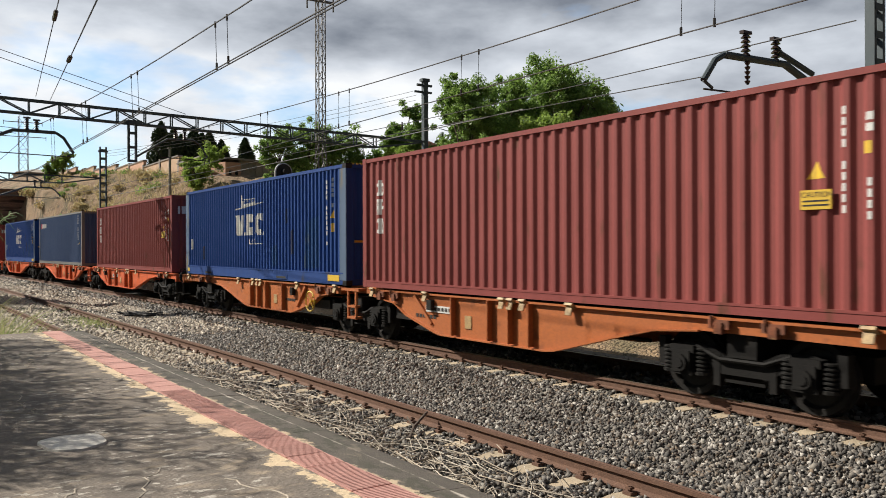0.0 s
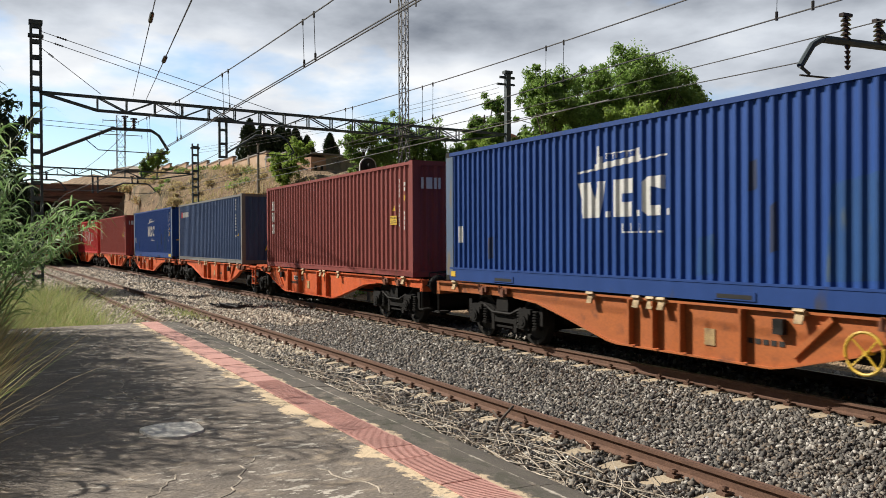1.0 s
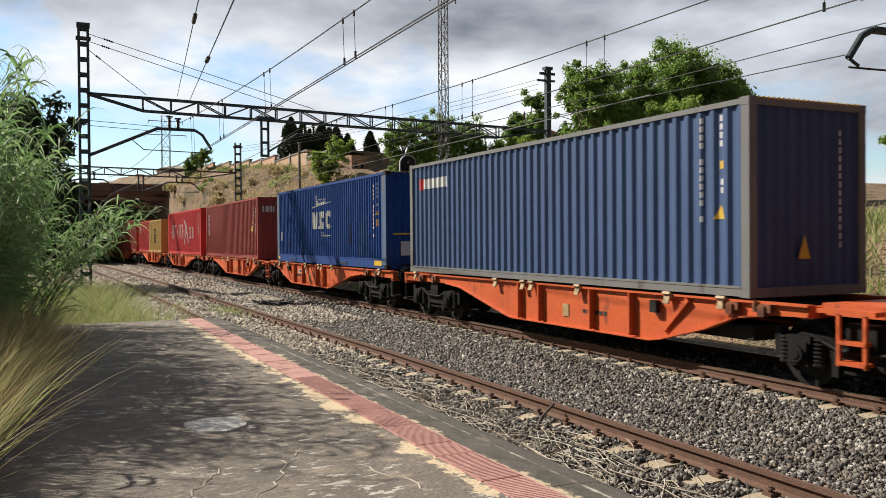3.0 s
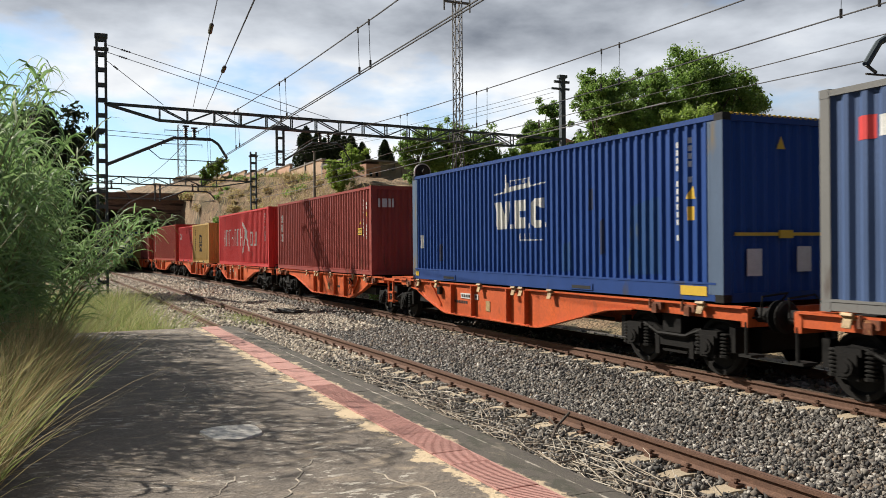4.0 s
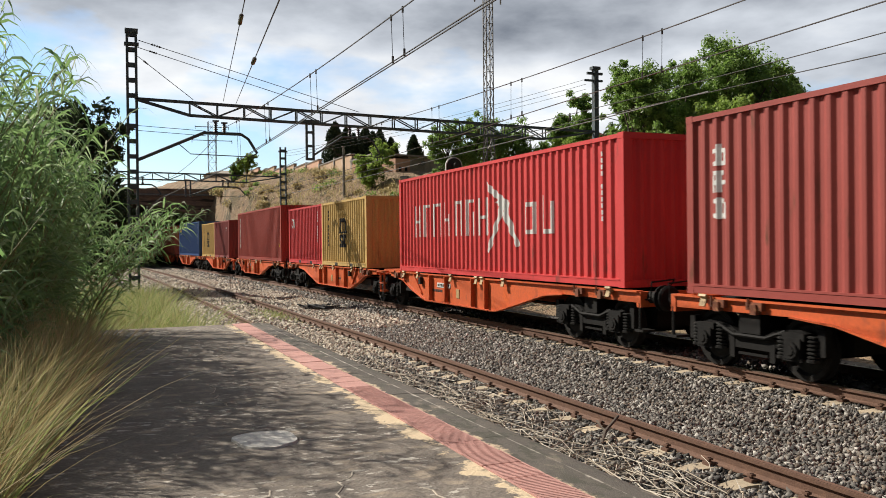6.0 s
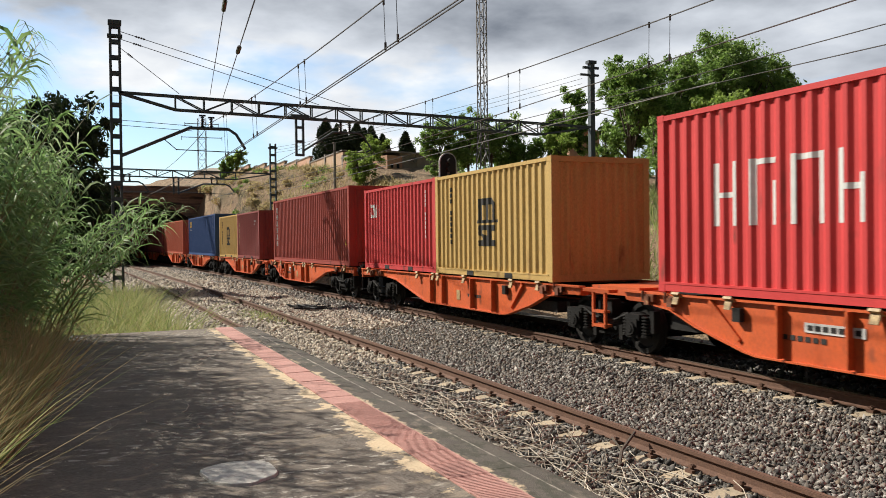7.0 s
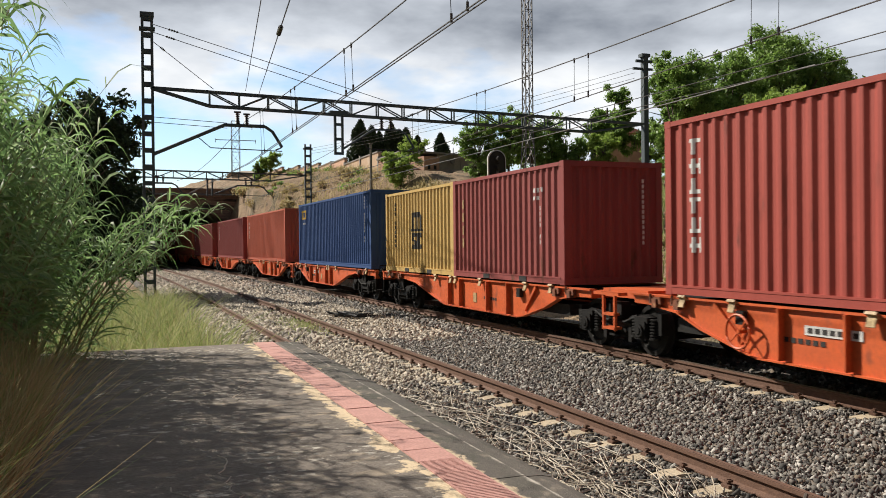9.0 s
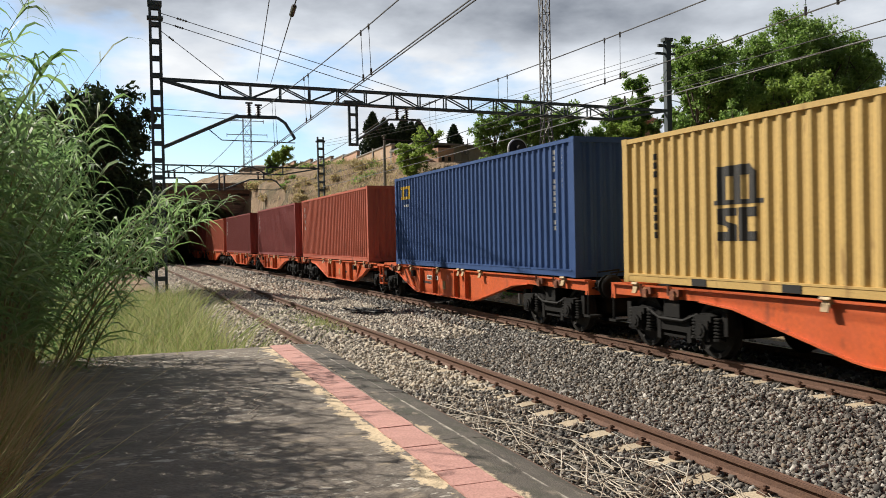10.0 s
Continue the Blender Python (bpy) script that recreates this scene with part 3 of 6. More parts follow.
# ---- bridge and banks ----
def road_bridge():
    # barrel made 30 m deep, an unseen length added to keep the arch dark
    y0, y1 = 92.0, 122.0
    cx, half, spring, rise = 3.4, 6.9, 3.6, 2.7
    arc = [(cx - half * math.cos(a * math.pi / 20), spring + rise * math.sin(a * math.pi / 20)) for a in range(21)]
    arc = [(cx - half, -0.8)] + arc + [(cx + half, -0.8)]
    top = 7.12
    wall = Geo()
    for (xa, za), (xb, zb) in zip(arc, arc[1:]):
        wall.add([(xa, y0, za), (xb, y0, zb), (xb, y0, top), (xa, y0, top)], [(0, 1, 2, 3)])
        wall.add([(xa, y0, za), (xb, y0, zb), (xb, y1, zb), (xa, y1, za)], [(3, 2, 1, 0)])
    for xa, xb in ((-14, cx - half), (cx + half, 22)):
        wall.add([(xa, y0, -0.8), (xb, y0, -0.8), (xb, y0, top), (xa, y0, top)], [(0, 1, 2, 3)])
    b = structure("bridge", wall, BRICK, "old brown brick arch road bridge over the tracks")
    ring = Geo()
    for (xa, za), (xb, zb) in zip(arc[1:-1], arc[2:-1]):
        o = [(cx + (x - cx) * 1.09, spring + (z - spring) * 1.13) for x, z in ((xa, za), (xb, zb))]
        ring.add([(xa, y0 - 0.08, za), (xb, y0 - 0.08, zb), (o[1][0], y0 - 0.08, o[1][1]), (o[0][0], y0 - 0.08, o[0][1])], [(0, 1, 2, 3)])
        ring.add([(xa, y0 - 0.08, za), (xb, y0 - 0.08, zb), (xb, y0, zb), (xa, y0, za)], [(3, 2, 1, 0)])
        ring.add([(o[0][0], y0 - 0.08, o[0][1]), (o[1][0], y0 - 0.08, o[1][1]), (o[1][0], y0, o[1][1]), (o[0][0], y0, o[0][1])], [(0, 1, 2, 3)])
    part("arch_ring", ring, BRICK, b)
    par = Geo()
    par.box(-14, y0 - 0.15, top, 22, y0 + 0.35, top + 0.75)
    par.box(-14, y0 - 0.25, top + 0.75, 22, y0 + 0.45, top + 0.88)
    part("parapet", par, BRICK, b)
    deck = Geo()
    deck.box(-14, y0 + 0.35, top - 0.2, 22, y1, top + 0.05)
    part("deck", deck, CONCRETE, b)
    pipe = Geo()
    pipe.tube((-6, y0 - 0.35, top + 0.3), (13, y0 - 0.35, top + 0.2), 0.09, 8)
    part("pipe", pipe, GALV, b)


def bank_walls():
    """The garden wall along the top of the bank, in stepped lengths with piers."""
    wall = tagged(new("garden_wall"), "long sandy rendered wall with stepped coping on top of the bank", "", "", "structure")
    y = 71.5
    i = 0
    while y < 138:
        l = 6.5
        x = 22.5
        x2 = 22.5
        z = bank_h(x, y + 3) - 0.35
        h = 1.85 + 0.2 * (i % 2)
        g = Geo()
        m = Matrix.Translation((x, y, z)) @ Matrix.Rotation(math.atan2(-(x2 - x), l), 4, "Z")
        g.box(0, 0, -1.0, 0.3, l - 0.02, h, m)
        part("wall_panel", g, OCHREWALL if i % 3 else PEACH, wall)
        c = Geo()
        c.box(-0.08, 0, h, 0.38, l - 0.02, h + 0.12, m)
        c.box(-0.1, l - 0.3, -1.0, 0.4, l + 0.1, h + 0.3, m)
        part("coping", c, CONCRETE, wall)
        y += l
        i += 1


ground()
track_bed()
rails()
road_bridge()
bank_walls()


# ---- the train ----
FLOOR = 1.15             # container floor over the rail heads


def corrugated(length, height, pitch, deep):
    """A trapezoid sheet in x (along), y (out), z (up)."""
    g = Geo()
    n = max(int(round(length / pitch)), 1)
    p = length / n
    line = []
    for i in range(n):
        line += [(i * p, 0), (i * p + 0.26 * p, 0), (i * p + 0.5 * p, -deep), (i * p + 0.76 * p, -deep)]
    line.append((length, 0))
    g.v = [(a, b, z) for a, b in line for z in (0, height)]
    g.f = [(2 * i, 2 * i + 2, 2 * i + 3, 2 * i + 1) for i in range(len(line) - 1)]
    return g


def side_frame(side):
    """Turns a sheet in (along, out, up) to the near (-1) or far (1) side of a container."""
    return Matrix(((0, side, 0, 0), (1, 0, 0, 0), (0, 0, 1, 0), (0, 0, 0, 1)))


def cut(poly, y, keep):
    """The part of an outline in (y, z) on one side of y."""
    out = []
    for (ya, za), (yb, zb) in zip(poly, poly[1:] + poly[:1]):
        if (ya - y) * keep >= 0:
            out.append((ya, za))
        if (ya - y) * (yb - y) < 0:
            out.append((y, za + (zb - za) * (y - ya) / (yb - ya)))
    return out


SHEET = {"pitch": 0.278}


def painted(poly, length, lift=0.003):
    """Paint on the near side: an outline in (y, z) laid over the folds of the sheet."""
    post, half, deep = 0.155, 1.219, 0.045
    n = max(int(round((length - 2 * post) / SHEET["pitch"])), 1)
    p = (length - 2 * post) / n
    bm = bmesh.new()
    lo, hi = min(q[0] for q in poly), max(q[0] for q in poly)
    for i in range(max(int((lo - post) / p), 0), min(int((hi - post) / p), n - 1) + 1):
        folds = [(0, 0), (0.26, 0), (0.5, deep), (0.76, deep), (1, 0)]
        for (ua, da), (ub, db) in zip(folds, folds[1:]):
            a, b = post + (i + ua) * p, post + (i + ub) * p
            piece = cut(cut(poly, a, 1), b, -1)
            if len(piece) > 2:
                try:
                    bm.faces.new([bm.verts.new((-(half - 0.012) + da + (db - da) * (y - a) / (b - a) - lift, y, z)) for y, z in piece])
                except ValueError:
                    pass
    bmesh.ops.remove_doubles(bm, verts=bm.verts, dist=0.0008)
    bmesh.ops.recalc_face_normals(bm, faces=bm.faces)
    me = bpy.data.meshes.new("paint")
    bm.to_mesh(me)
    bm.free()
    return me


def marks(specs, lift=0.003):
    return specs, lift


def paint_on(box, name, spec, material, length, label="", many=False):
    """Marks on the near side of a box: a part for each, or one joined part for a row too small to pick apart."""
    specs, lift = spec
    made = [painted([tuple(q) for q in s], length, lift + 0.0005 * (i % 8)) for i, s in enumerate(specs)]
    if many and len(made) > 1:
        bm = bmesh.new()
        for me in made:
            bm.from_mesh(me)
        joined = bpy.data.meshes.new(name)
        bm.to_mesh(joined)
        bm.free()
        made = [joined]
    for me in made:
        me.materials.append(material)
        ob = part(name, me, None, box, label)
        if many:
            ob["kind"] = "stuff"
    return ob


def bar(y, z, w, h, lean=0.0):
    return [(y, z), (y - w, z), (y - w - lean, z + h), (y - lean, z + h)]


def column(y, z0, z1, w=0.07, step=0.125, skip=(4, 11)):
    """A column of small upright marks, for a number that stands in its place."""
    out, z, i = [], z1, 0
    while z > z0:
        if i not in skip:
            out.append(bar(y, z - step * 0.72, w, step * 0.72))
        z -= step
        i += 1
    return out


def container(kind, length, height, material, label, marks_of, bottom=0.16, frame_material=None):
    """A freight container; its origin is the middle of the near end's bottom edge."""
    half = 1.219
    box = thing("shipping_container", label, "shipping container", "containers on the train")
    fm = frame_material or material
    post, low, high = 0.155, bottom, 0.10
    pitch = SHEET["pitch"] = 0.212 if kind == "wec" else 0.278
    for side in (-1, 1):
        s = corrugated(length - 2 * post, height - low - high, pitch, 0.045)
        m = Matrix.Translation((side * (half - 0.012), post, low)) @ side_frame(side)
        s.v = [tuple(m @ Vector(p)) for p in s.v]
        if side > 0:
            s.f = [tuple(reversed(f)) for f in s.f]
        part("side_wall", s, material, box)
        b = Geo().box(side * half, post, 0.015, side * (half - 0.07), length - post, low)
        b.box(side * (half + 0.008), post, low - 0.03, side * (half - 0.07), length - post, low + 0.004)
        part("bottom_rail", b, fm, box)
        t = Geo().box(side * half, post, height - high, side * (half - 0.07), length - post, height - 0.02)
        part("top_rail", t, fm, box)
        for y in (0, length - post):
            part("corner_post", Geo().box(side * half, y, 0.12, side * (half - 0.15), y + post, height - 0.12), fm, box)
            for z in (0, height - 0.12):
                c = Geo().box(side * (half + 0.004), y - (0.004 if y == 0 else -0.004), z, side * (half - 0.165), y + (0.178 if y == 0 else post + 0.004), z + 0.118)
                part("corner_casting", c, CASTING if kind == "wec" else fm, box)
    for y, out in ((0.03, -1), (length - 0.03, 1)):
        e = corrugated(2 * half - 0.3, height - 0.24, 0.235, 0.045)
        e.v = [(a - half + 0.15, y + out * b * 1.0, z + 0.12) for a, b, z in e.v]
        if out > 0:
            e.f = [tuple(reversed(f)) for f in e.f]
        part("end_wall", e, material, box)
        part("end_sill", Geo().box(-half + 0.16, y - 0.03, 0.0, half - 0.16, y + 0.03, 0.14), fm, box)
        part("end_header", Geo().box(-half + 0.16, y - 0.03, height - 0.12, half - 0.16, y + 0.03, height - 0.005), fm, box)
    roof = corrugated(length - 0.2, 2 * half - 0.12, 0.21, 0.02)
    roof.v = [(c - half + 0.06, a + 0.1, height - 0.012 + b) for a, b, c in roof.v]
    part("roof", roof, material, box)
    part("floor", Geo().box(-half + 0.07, 0.1, 0.1, half - 0.07, length - 0.1, 0.14), BLACK, box)
    marks_of(box, length, height)
    return box


def text_part(words, size, material, parent, m, name="lettering", label=""):
    cu = bpy.data.curves.new(name, "FONT")
    cu.body, cu.size, cu.extrude = words, size, 0.001
    tmp = bpy.data.objects.new("tmp", cu)
    me = bpy.data.meshes.new_from_object(tmp)
    bpy.data.objects.remove(tmp)
    bpy.data.curves.remove(cu)
    me.materials.clear()
    me.materials.append(material)
    return part(name, me, None, parent, label, at=m)


def on_side(y, z):
    """Writing on the near side, read from outside: along -y, up z, facing -x."""
    return Matrix(((0, 0, -1, -1.2175), (-1, 0, 0, y), (0, 1, 0, z), (0, 0, 0, 1)))


def warning_signs(box, y, z, length, caution=True):
    paint_on(box, "warning_triangle", marks([[(y + 0.12, z), (y - 0.12, z), (y, z + 0.21)]]), YELLOW, length, "yellow warning triangle")
    if caution:
        plate = part("caution_plate", Geo().box(-1.216, y - 0.20, z - 0.36, -1.208, y + 0.19, z - 0.13), YELLOW, box, "yellow plate with black writing")
        text_part("CAUTION", 0.088, BLACK, plate, on_side(y + 0.18, z - 0.215))
        for i in range(2):
            part("writing_line", Geo().box(-1.2185, y - 0.17, z - 0.27 - 0.05 * i, -1.2162, y + 0.16, z - 0.25 - 0.05 * i), BLACK, plate)


def stacked_emblem(y, z):
    """Three white blocks one under another, each with a cut."""
    out = []
    for i in range(3):
        b = z - 0.42 * i
        out += [bar(y + 0.03, b, 0.09, 0.34), bar(y + 0.13, b + (0.2, 0.12, 0.02)[i], 0.28, 0.07), bar(y + 0.10, b + (0.0, 0.27, 0.25)[i], 0.2, 0.07), bar(y + (-0.1, 0.13, -0.1)[i], b, 0.07, 0.26)]
    return out


def marks_tex(box, length, height):
    paint_on(box, "emblem", marks(stacked_emblem(length - 0.72, height - 0.86)), WHITE, length, "white blocky emblem")
    paint_on(box, "number_column", marks(column(0.80, height - 1.65, height - 0.42, 0.05)), WHITE, length, "white column of small marks", True)
    paint_on(box, "code_column", marks(column(0.52, height - 0.75, height - 0.52, 0.09) + column(0.50, height - 1.65, height - 1.25, 0.05)), WHITE, length, "", True)
    paint_on(box, "yellow_tag", marks([bar(0.55, height - 0.98, 0.10, 0.14)]), YELLOW, length, "")
    warning_signs(box, 1.12, height - 1.22, length)
    e = Geo()
    for x, w in ((-0.98, 0.07), (-0.84, 0.17), (-0.62, 0.08), (-0.50, 0.07)):
        e.box(x, -0.006, height - 0.70, x + w, -0.002, height - 0.42)
    part("end_emblem", e, WHITE, box, "small white emblem")
    n = Geo()
    for i in range(11):
        n.box(0.93, -0.006, height - 0.5 - 0.13 * i, 0.98, -0.002, height - 0.41 - 0.13 * i)
    part("end_number", n, WHITE, box)
    part("end_plate", Geo().box(0.55, -0.008, 0.42, 0.85, -0.002, 0.62), YELLOW, box, "yellow plate")


def marks_wec(box, length, height):
    y, z = 7.35, 1.28
    blocks = [[(y, z + 0.62), (y - 0.17, z), (y - 0.62, z), (y - 0.72, z + 0.62), (y - 0.52, z + 0.62), (y - 0.46, z + 0.30), (y - 0.38, z + 0.62)],
              bar(y - 0.78, z, 0.09, 0.10), bar(y - 0.98, z, 0.20, 0.62), bar(y - 1.18, z, 0.26, 0.24), bar(y - 1.18, z + 0.38, 0.28, 0.24),
              bar(y - 1.52, z, 0.09, 0.10), [(y - 1.68, z + 0.08), (y - 1.76, z), (y - 2.1, z), (y - 2.1, z + 0.16), (y - 1.88, z + 0.16), (y - 1.88, z + 0.46), (y - 2.16, z + 0.40), (y - 2.16, z + 0.62), (y - 1.76, z + 0.62), (y - 1.68, z + 0.54)], bar(y - 2.2, z, 0.09, 0.10)]
    paint_on(box, "emblem", marks(blocks), WHITE, length, "large white block emblem")
    ship = [[(y, z + 0.78), (y - 2.2, z + 0.92), (y - 2.2, z + 0.95), (y, z + 0.82)],
            [(y - 0.45, z + 0.82), (y - 1.65, z + 0.88), (y - 1.65, z + 0.98), (y - 0.45, z + 0.92)],
            bar(y - 0.55, z + 0.9, 0.06, 0.32), bar(y - 0.5, z + 0.9, 0.16, 0.14), bar(y - 1.5, z + 0.9, 0.08, 0.2)] + [bar(y - 0.8 - 0.12 * i, z + 0.98, 0.02, 0.1) for i in range(6)] + [bar(y - 0.78, z + 1.06, 0.72, 0.02)]
    paint_on(box, "ship_outline", marks(ship), WHITE, length, "thin white outline of a ship")
    paint_on(box, "small_lettering", marks([bar(y - 1.2 - 0.2 * i, z - 0.27, 0.13, 0.03) for i in range(5)] + [bar(y - 1.2 - 0.2 * i, z - 0.27, 0.03, 0.16) for i in range(5)]), WHITE, length, "", True)
    for sy, sz, w, h, m in ((4.55, 0.36, 0.42, 0.62, SCUFF), (3.55, 1.55, 0.16, 0.45, RUBBED), (2.35, 0.36, 0.9, 1.35, SCUFF), (10.4, 0.5, 0.2, 0.5, RUBBED), (3.2, 0.7, 0.12, 0.7, RUBBED)):
        paint_on(box, "scuff", marks([[(sy, sz), (sy - w, sz + 0.05), (sy - w * 0.92, sz + h), (sy - w * 0.1, sz + h * 0.9)]], 0.002), m, length)
    paint_on(box, "white_label", marks([bar(length - 0.55, 0.86, 0.2, 0.36)]), WHITE, length, "white paper label")
    paint_on(box, "number_column", marks(column(1.05, height - 1.9, height - 0.35, 0.045)), WHITE, length, "", True)
    paint_on(box, "code_column", marks(column(0.78, height - 0.95, height - 0.3, 0.045)), WHITE, length, "", True)
    warning_signs(box, 0.72, height - 1.28, length, False)
    paint_on(box, "yellow_tag", marks([bar(0.80, height - 1.62, 0.14, 0.22)]), YELLOW, length, "")
    part("corner_tag", Geo().box(-1.228, 0.35, 0.09, -1.2285, 0.95, 0.24), YELLOW, box, "yellow plate on the bottom rail")
    part("corner_tag", Geo().box(-1.228, length - 0.42, 0.10, -1.2285, length - 0.22, 0.22), YELLOW, box)
    for y in (3.4, 9.4):
        pocket = part("lift_pocket", Geo().box(-1.234, y, 0.05, -1.222, y + 0.75, 0.17), material_dark_blue(), box)
        part("pocket_gap", Geo().box(-1.237, y + 0.06, 0.07, -1.233, y + 0.69, 0.13), OPENING_SHADE, pocket)
    part("end_bar", Geo().box(-1.0, -0.04, 1.02, 1.05, -0.005, 1.07), YELLOW, box, "yellow locking bar across the end")
    part("end_label", Geo().box(-0.75, -0.012, 0.40, -0.45, -0.004, 0.82), WHITE, box)
    part("end_label", Geo().box(0.3, -0.012, 0.45, 0.6, -0.004, 0.85), WHITE, box)
    for y0 in (-0.001, length - 0.319):
        plate = Geo().box(-1.2225, y0, 0.12, -1.21, y0 + 0.32, height - 0.12)
        plate.box(-1.2245, y0 + (0.27 if y0 < 1 else 0.0), 0.12, -1.2225, y0 + (0.32 if y0 < 1 else 0.05), height - 0.12)
        part("corner_plate", plate, WORNPOST, box, "worn grey blue corner post")
    part("bar_lock", Geo().box(-0.12, -0.06, 0.98, 0.16, -0.038, 1.11), YELLOW, box)
    part("end_triangle", Geo().add([(-0.12, -0.007, 2.38), (0.06, -0.007, 2.38), (-0.03, -0.007, 2.58)], [(0, 1, 2)]), YELLOW, box)
    roof_edge = Geo()
    for i in range(20):
        roof_edge.box(-1.05 + 0.11 * i, -0.006, height - 0.03, -1.0 + 0.11 * i, 0.02, height + 0.008)
    part("roof_edge", roof_edge, YELLOW, box, "yellow and dark striped roof edge")


WORNPOST = paint("worn grey blue post paint", (0.085, 0.125, 0.195), (0.16, 0.14, 0.11), at=0.56)
SCUFF = paint("worn teal blue paint", (0.015, 0.062, 0.190), (0.07, 0.10, 0.12), at=0.58)
RUBBED = paint("rubbed dull blue paint", (0.028, 0.040, 0.085), (0.10, 0.06, 0.05), at=0.55)
BLUES = {}


def material_dark_blue():
    if "m" not in BLUES:
        BLUES["m"] = paint("deep blue rail paint", (0.012, 0.046, 0.185), (0.05, 0.05, 0.06))
    return BLUES["m"]


def marks_sea(box, length, height):
    paint_on(box, "red_block", marks([bar(length - 0.55, height - 0.72, 0.26, 0.3)]), HSR, length, "red block of the emblem")
    paint_on(box, "emblem", marks([bar(length - 0.86 - 0.29 * i, height - 0.70, 0.22, 0.26) for i in range(5)]), WHITE, length, "white block emblem")
    paint_on(box, "number_column", marks(column(1.0, height - 1.75, height - 0.2, 0.05)), WHITE, length, "", True)
    paint_on(box, "code_column", marks(column(0.62, height - 0.75, height - 0.2, 0.05) + column(0.60, height - 1.35, height - 1.15, 0.07)), WHITE, length, "", True)
    paint_on(box, "yellow_tag", marks([bar(0.62, height - 1.0, 0.1, 0.12)]), YELLOW, length, "")
    warning_signs(box, 0.60, height - 1.75, length, False)
    n = Geo()
    for i in range(14):
        n.box(0.62, -0.006, height - 0.5 - 0.13 * i, 0.66, -0.002, height - 0.41 - 0.13 * i)
    part("end_number", n, WHITE, box)
    e = Geo().add([(-0.25, -0.007, 0.55), (0.0, -0.007, 0.55), (-0.12, -0.007, 0.9)], [(0, 1, 2)])
    part("end_triangle", e, YELLOW, box)
    roof_edge = Geo()
    for i in range(22):
        roof_edge.box(-1.05 + 0.1 * i, -0.006, height - 0.03, -1.01 + 0.1 * i, 0.02, height + 0.008)
    part("roof_edge", roof_edge, YELLOW, box)


def marks_hs(box, length, height):
    z = 1.05
    word = []
    for i, w in enumerate((0.5, 0.5, 0.55, 0.42, 0.5, 0.45, 0.5)):
        y = length - 1.30 - 0.76 * i
        word += [bar(y, z, 0.11, 0.95), bar(y - w + 0.09, z, 0.09, 0.95 if i % 2 == 0 else 0.62), bar(y, z + (0.42 if i % 3 == 0 else 0.86), w, 0.08)]
    paint_on(box, "word_blocks", marks(word), WHITE, length, "row of white block shapes", True)
    y = length - 6.6
    star = [[(y - 0.2, z + 0.8), (y - 0.9, z + 0.5), (y - 1.0, z + 0.75), (y - 0.55, z + 0.95)], [(y - 0.75, z + 0.7), (y + 0.15, z - 0.45), (y + 0.3, z - 0.4), (y - 0.6, z + 0.9)],
            [(y - 0.8, z + 0.7), (y - 1.45, z - 0.25), (y - 1.3, z - 0.3), (y - 0.6, z + 0.45)], [(y + 0.2, z + 1.1), (y - 0.55, z + 0.75), (y - 0.65, z + 0.9), (y + 0.3, z + 1.35)]]
    paint_on(box, "figure_emblem", marks(star), WHITE, length, "white star shaped emblem")
    paint_on(box, "word_blocks", marks([bar(y - 1.7, z, 0.1, 0.72), bar(y - 1.7, z + 0.62, 0.5, 0.1), bar(y - 2.1, z, 0.1, 0.72), bar(y - 1.7, z, 0.5, 0.1), bar(y - 2.5, z, 0.1, 0.85), bar(y - 2.5, z, 0.5, 0.1), bar(y - 2.9, z, 0.1, 0.7)]), WHITE, length, "", True)
    paint_on(box, "number_column", marks(column(0.75, height - 1.7, height - 0.3, 0.05)), WHITE, length, "", True)


def marks_msc(box, length, height):
    y, z = 3.45, 0.74
    part_of = [[(y, z + 0.62), (y, z + 1.14), (y - 0.72, z + 1.14), (y - 0.86, z + 1.02), (y - 0.86, z + 0.62), (y - 0.67, z + 0.62), (y - 0.67, z + 0.98), (y - 0.54, z + 0.98), (y - 0.54, z + 0.62), (y - 0.34, z + 0.62), (y - 0.34, z + 0.98), (y - 0.20, z + 0.98), (y - 0.20, z + 0.62)],
               bar(y + 0.12, z + 0.55, 1.12, 0.07),
               [(y, z), (y, z + 0.14), (y - 0.24, z + 0.14), (y - 0.24, z + 0.2), (y, z + 0.26), (y, z + 0.5), (y - 0.4, z + 0.5), (y - 0.4, z + 0.38), (y - 0.16, z + 0.38), (y - 0.16, z + 0.32), (y - 0.4, z + 0.24), (y - 0.4, z)],
               [(y - 0.46, z), (y - 0.46, z + 0.5), (y - 0.86, z + 0.5), (y - 0.86, z + 0.36), (y - 0.63, z + 0.36), (y - 0.63, z + 0.14), (y - 0.86, z + 0.14), (y - 0.86, z)]]
    paint_on(box, "emblem", marks(part_of), BLACK, length, "black blocky emblem")
    paint_on(box, "number_column", marks(column(length - 0.95, 0.75, height - 0.35, 0.07, 0.15, (3, 10))), BLACK, length, "", True)
    pockets(box, length, BLACK)


def pockets(box, length, material):
    for y in (1.72, 3.72):
        # a flat plate, the shade of the hole put into its colour
        part("fork_pocket", Geo().box(-1.229, y, 0.02, -1.222, y + 0.36, 0.135), OPENING_SHADE, box, "fork pocket with its shade painted dark")


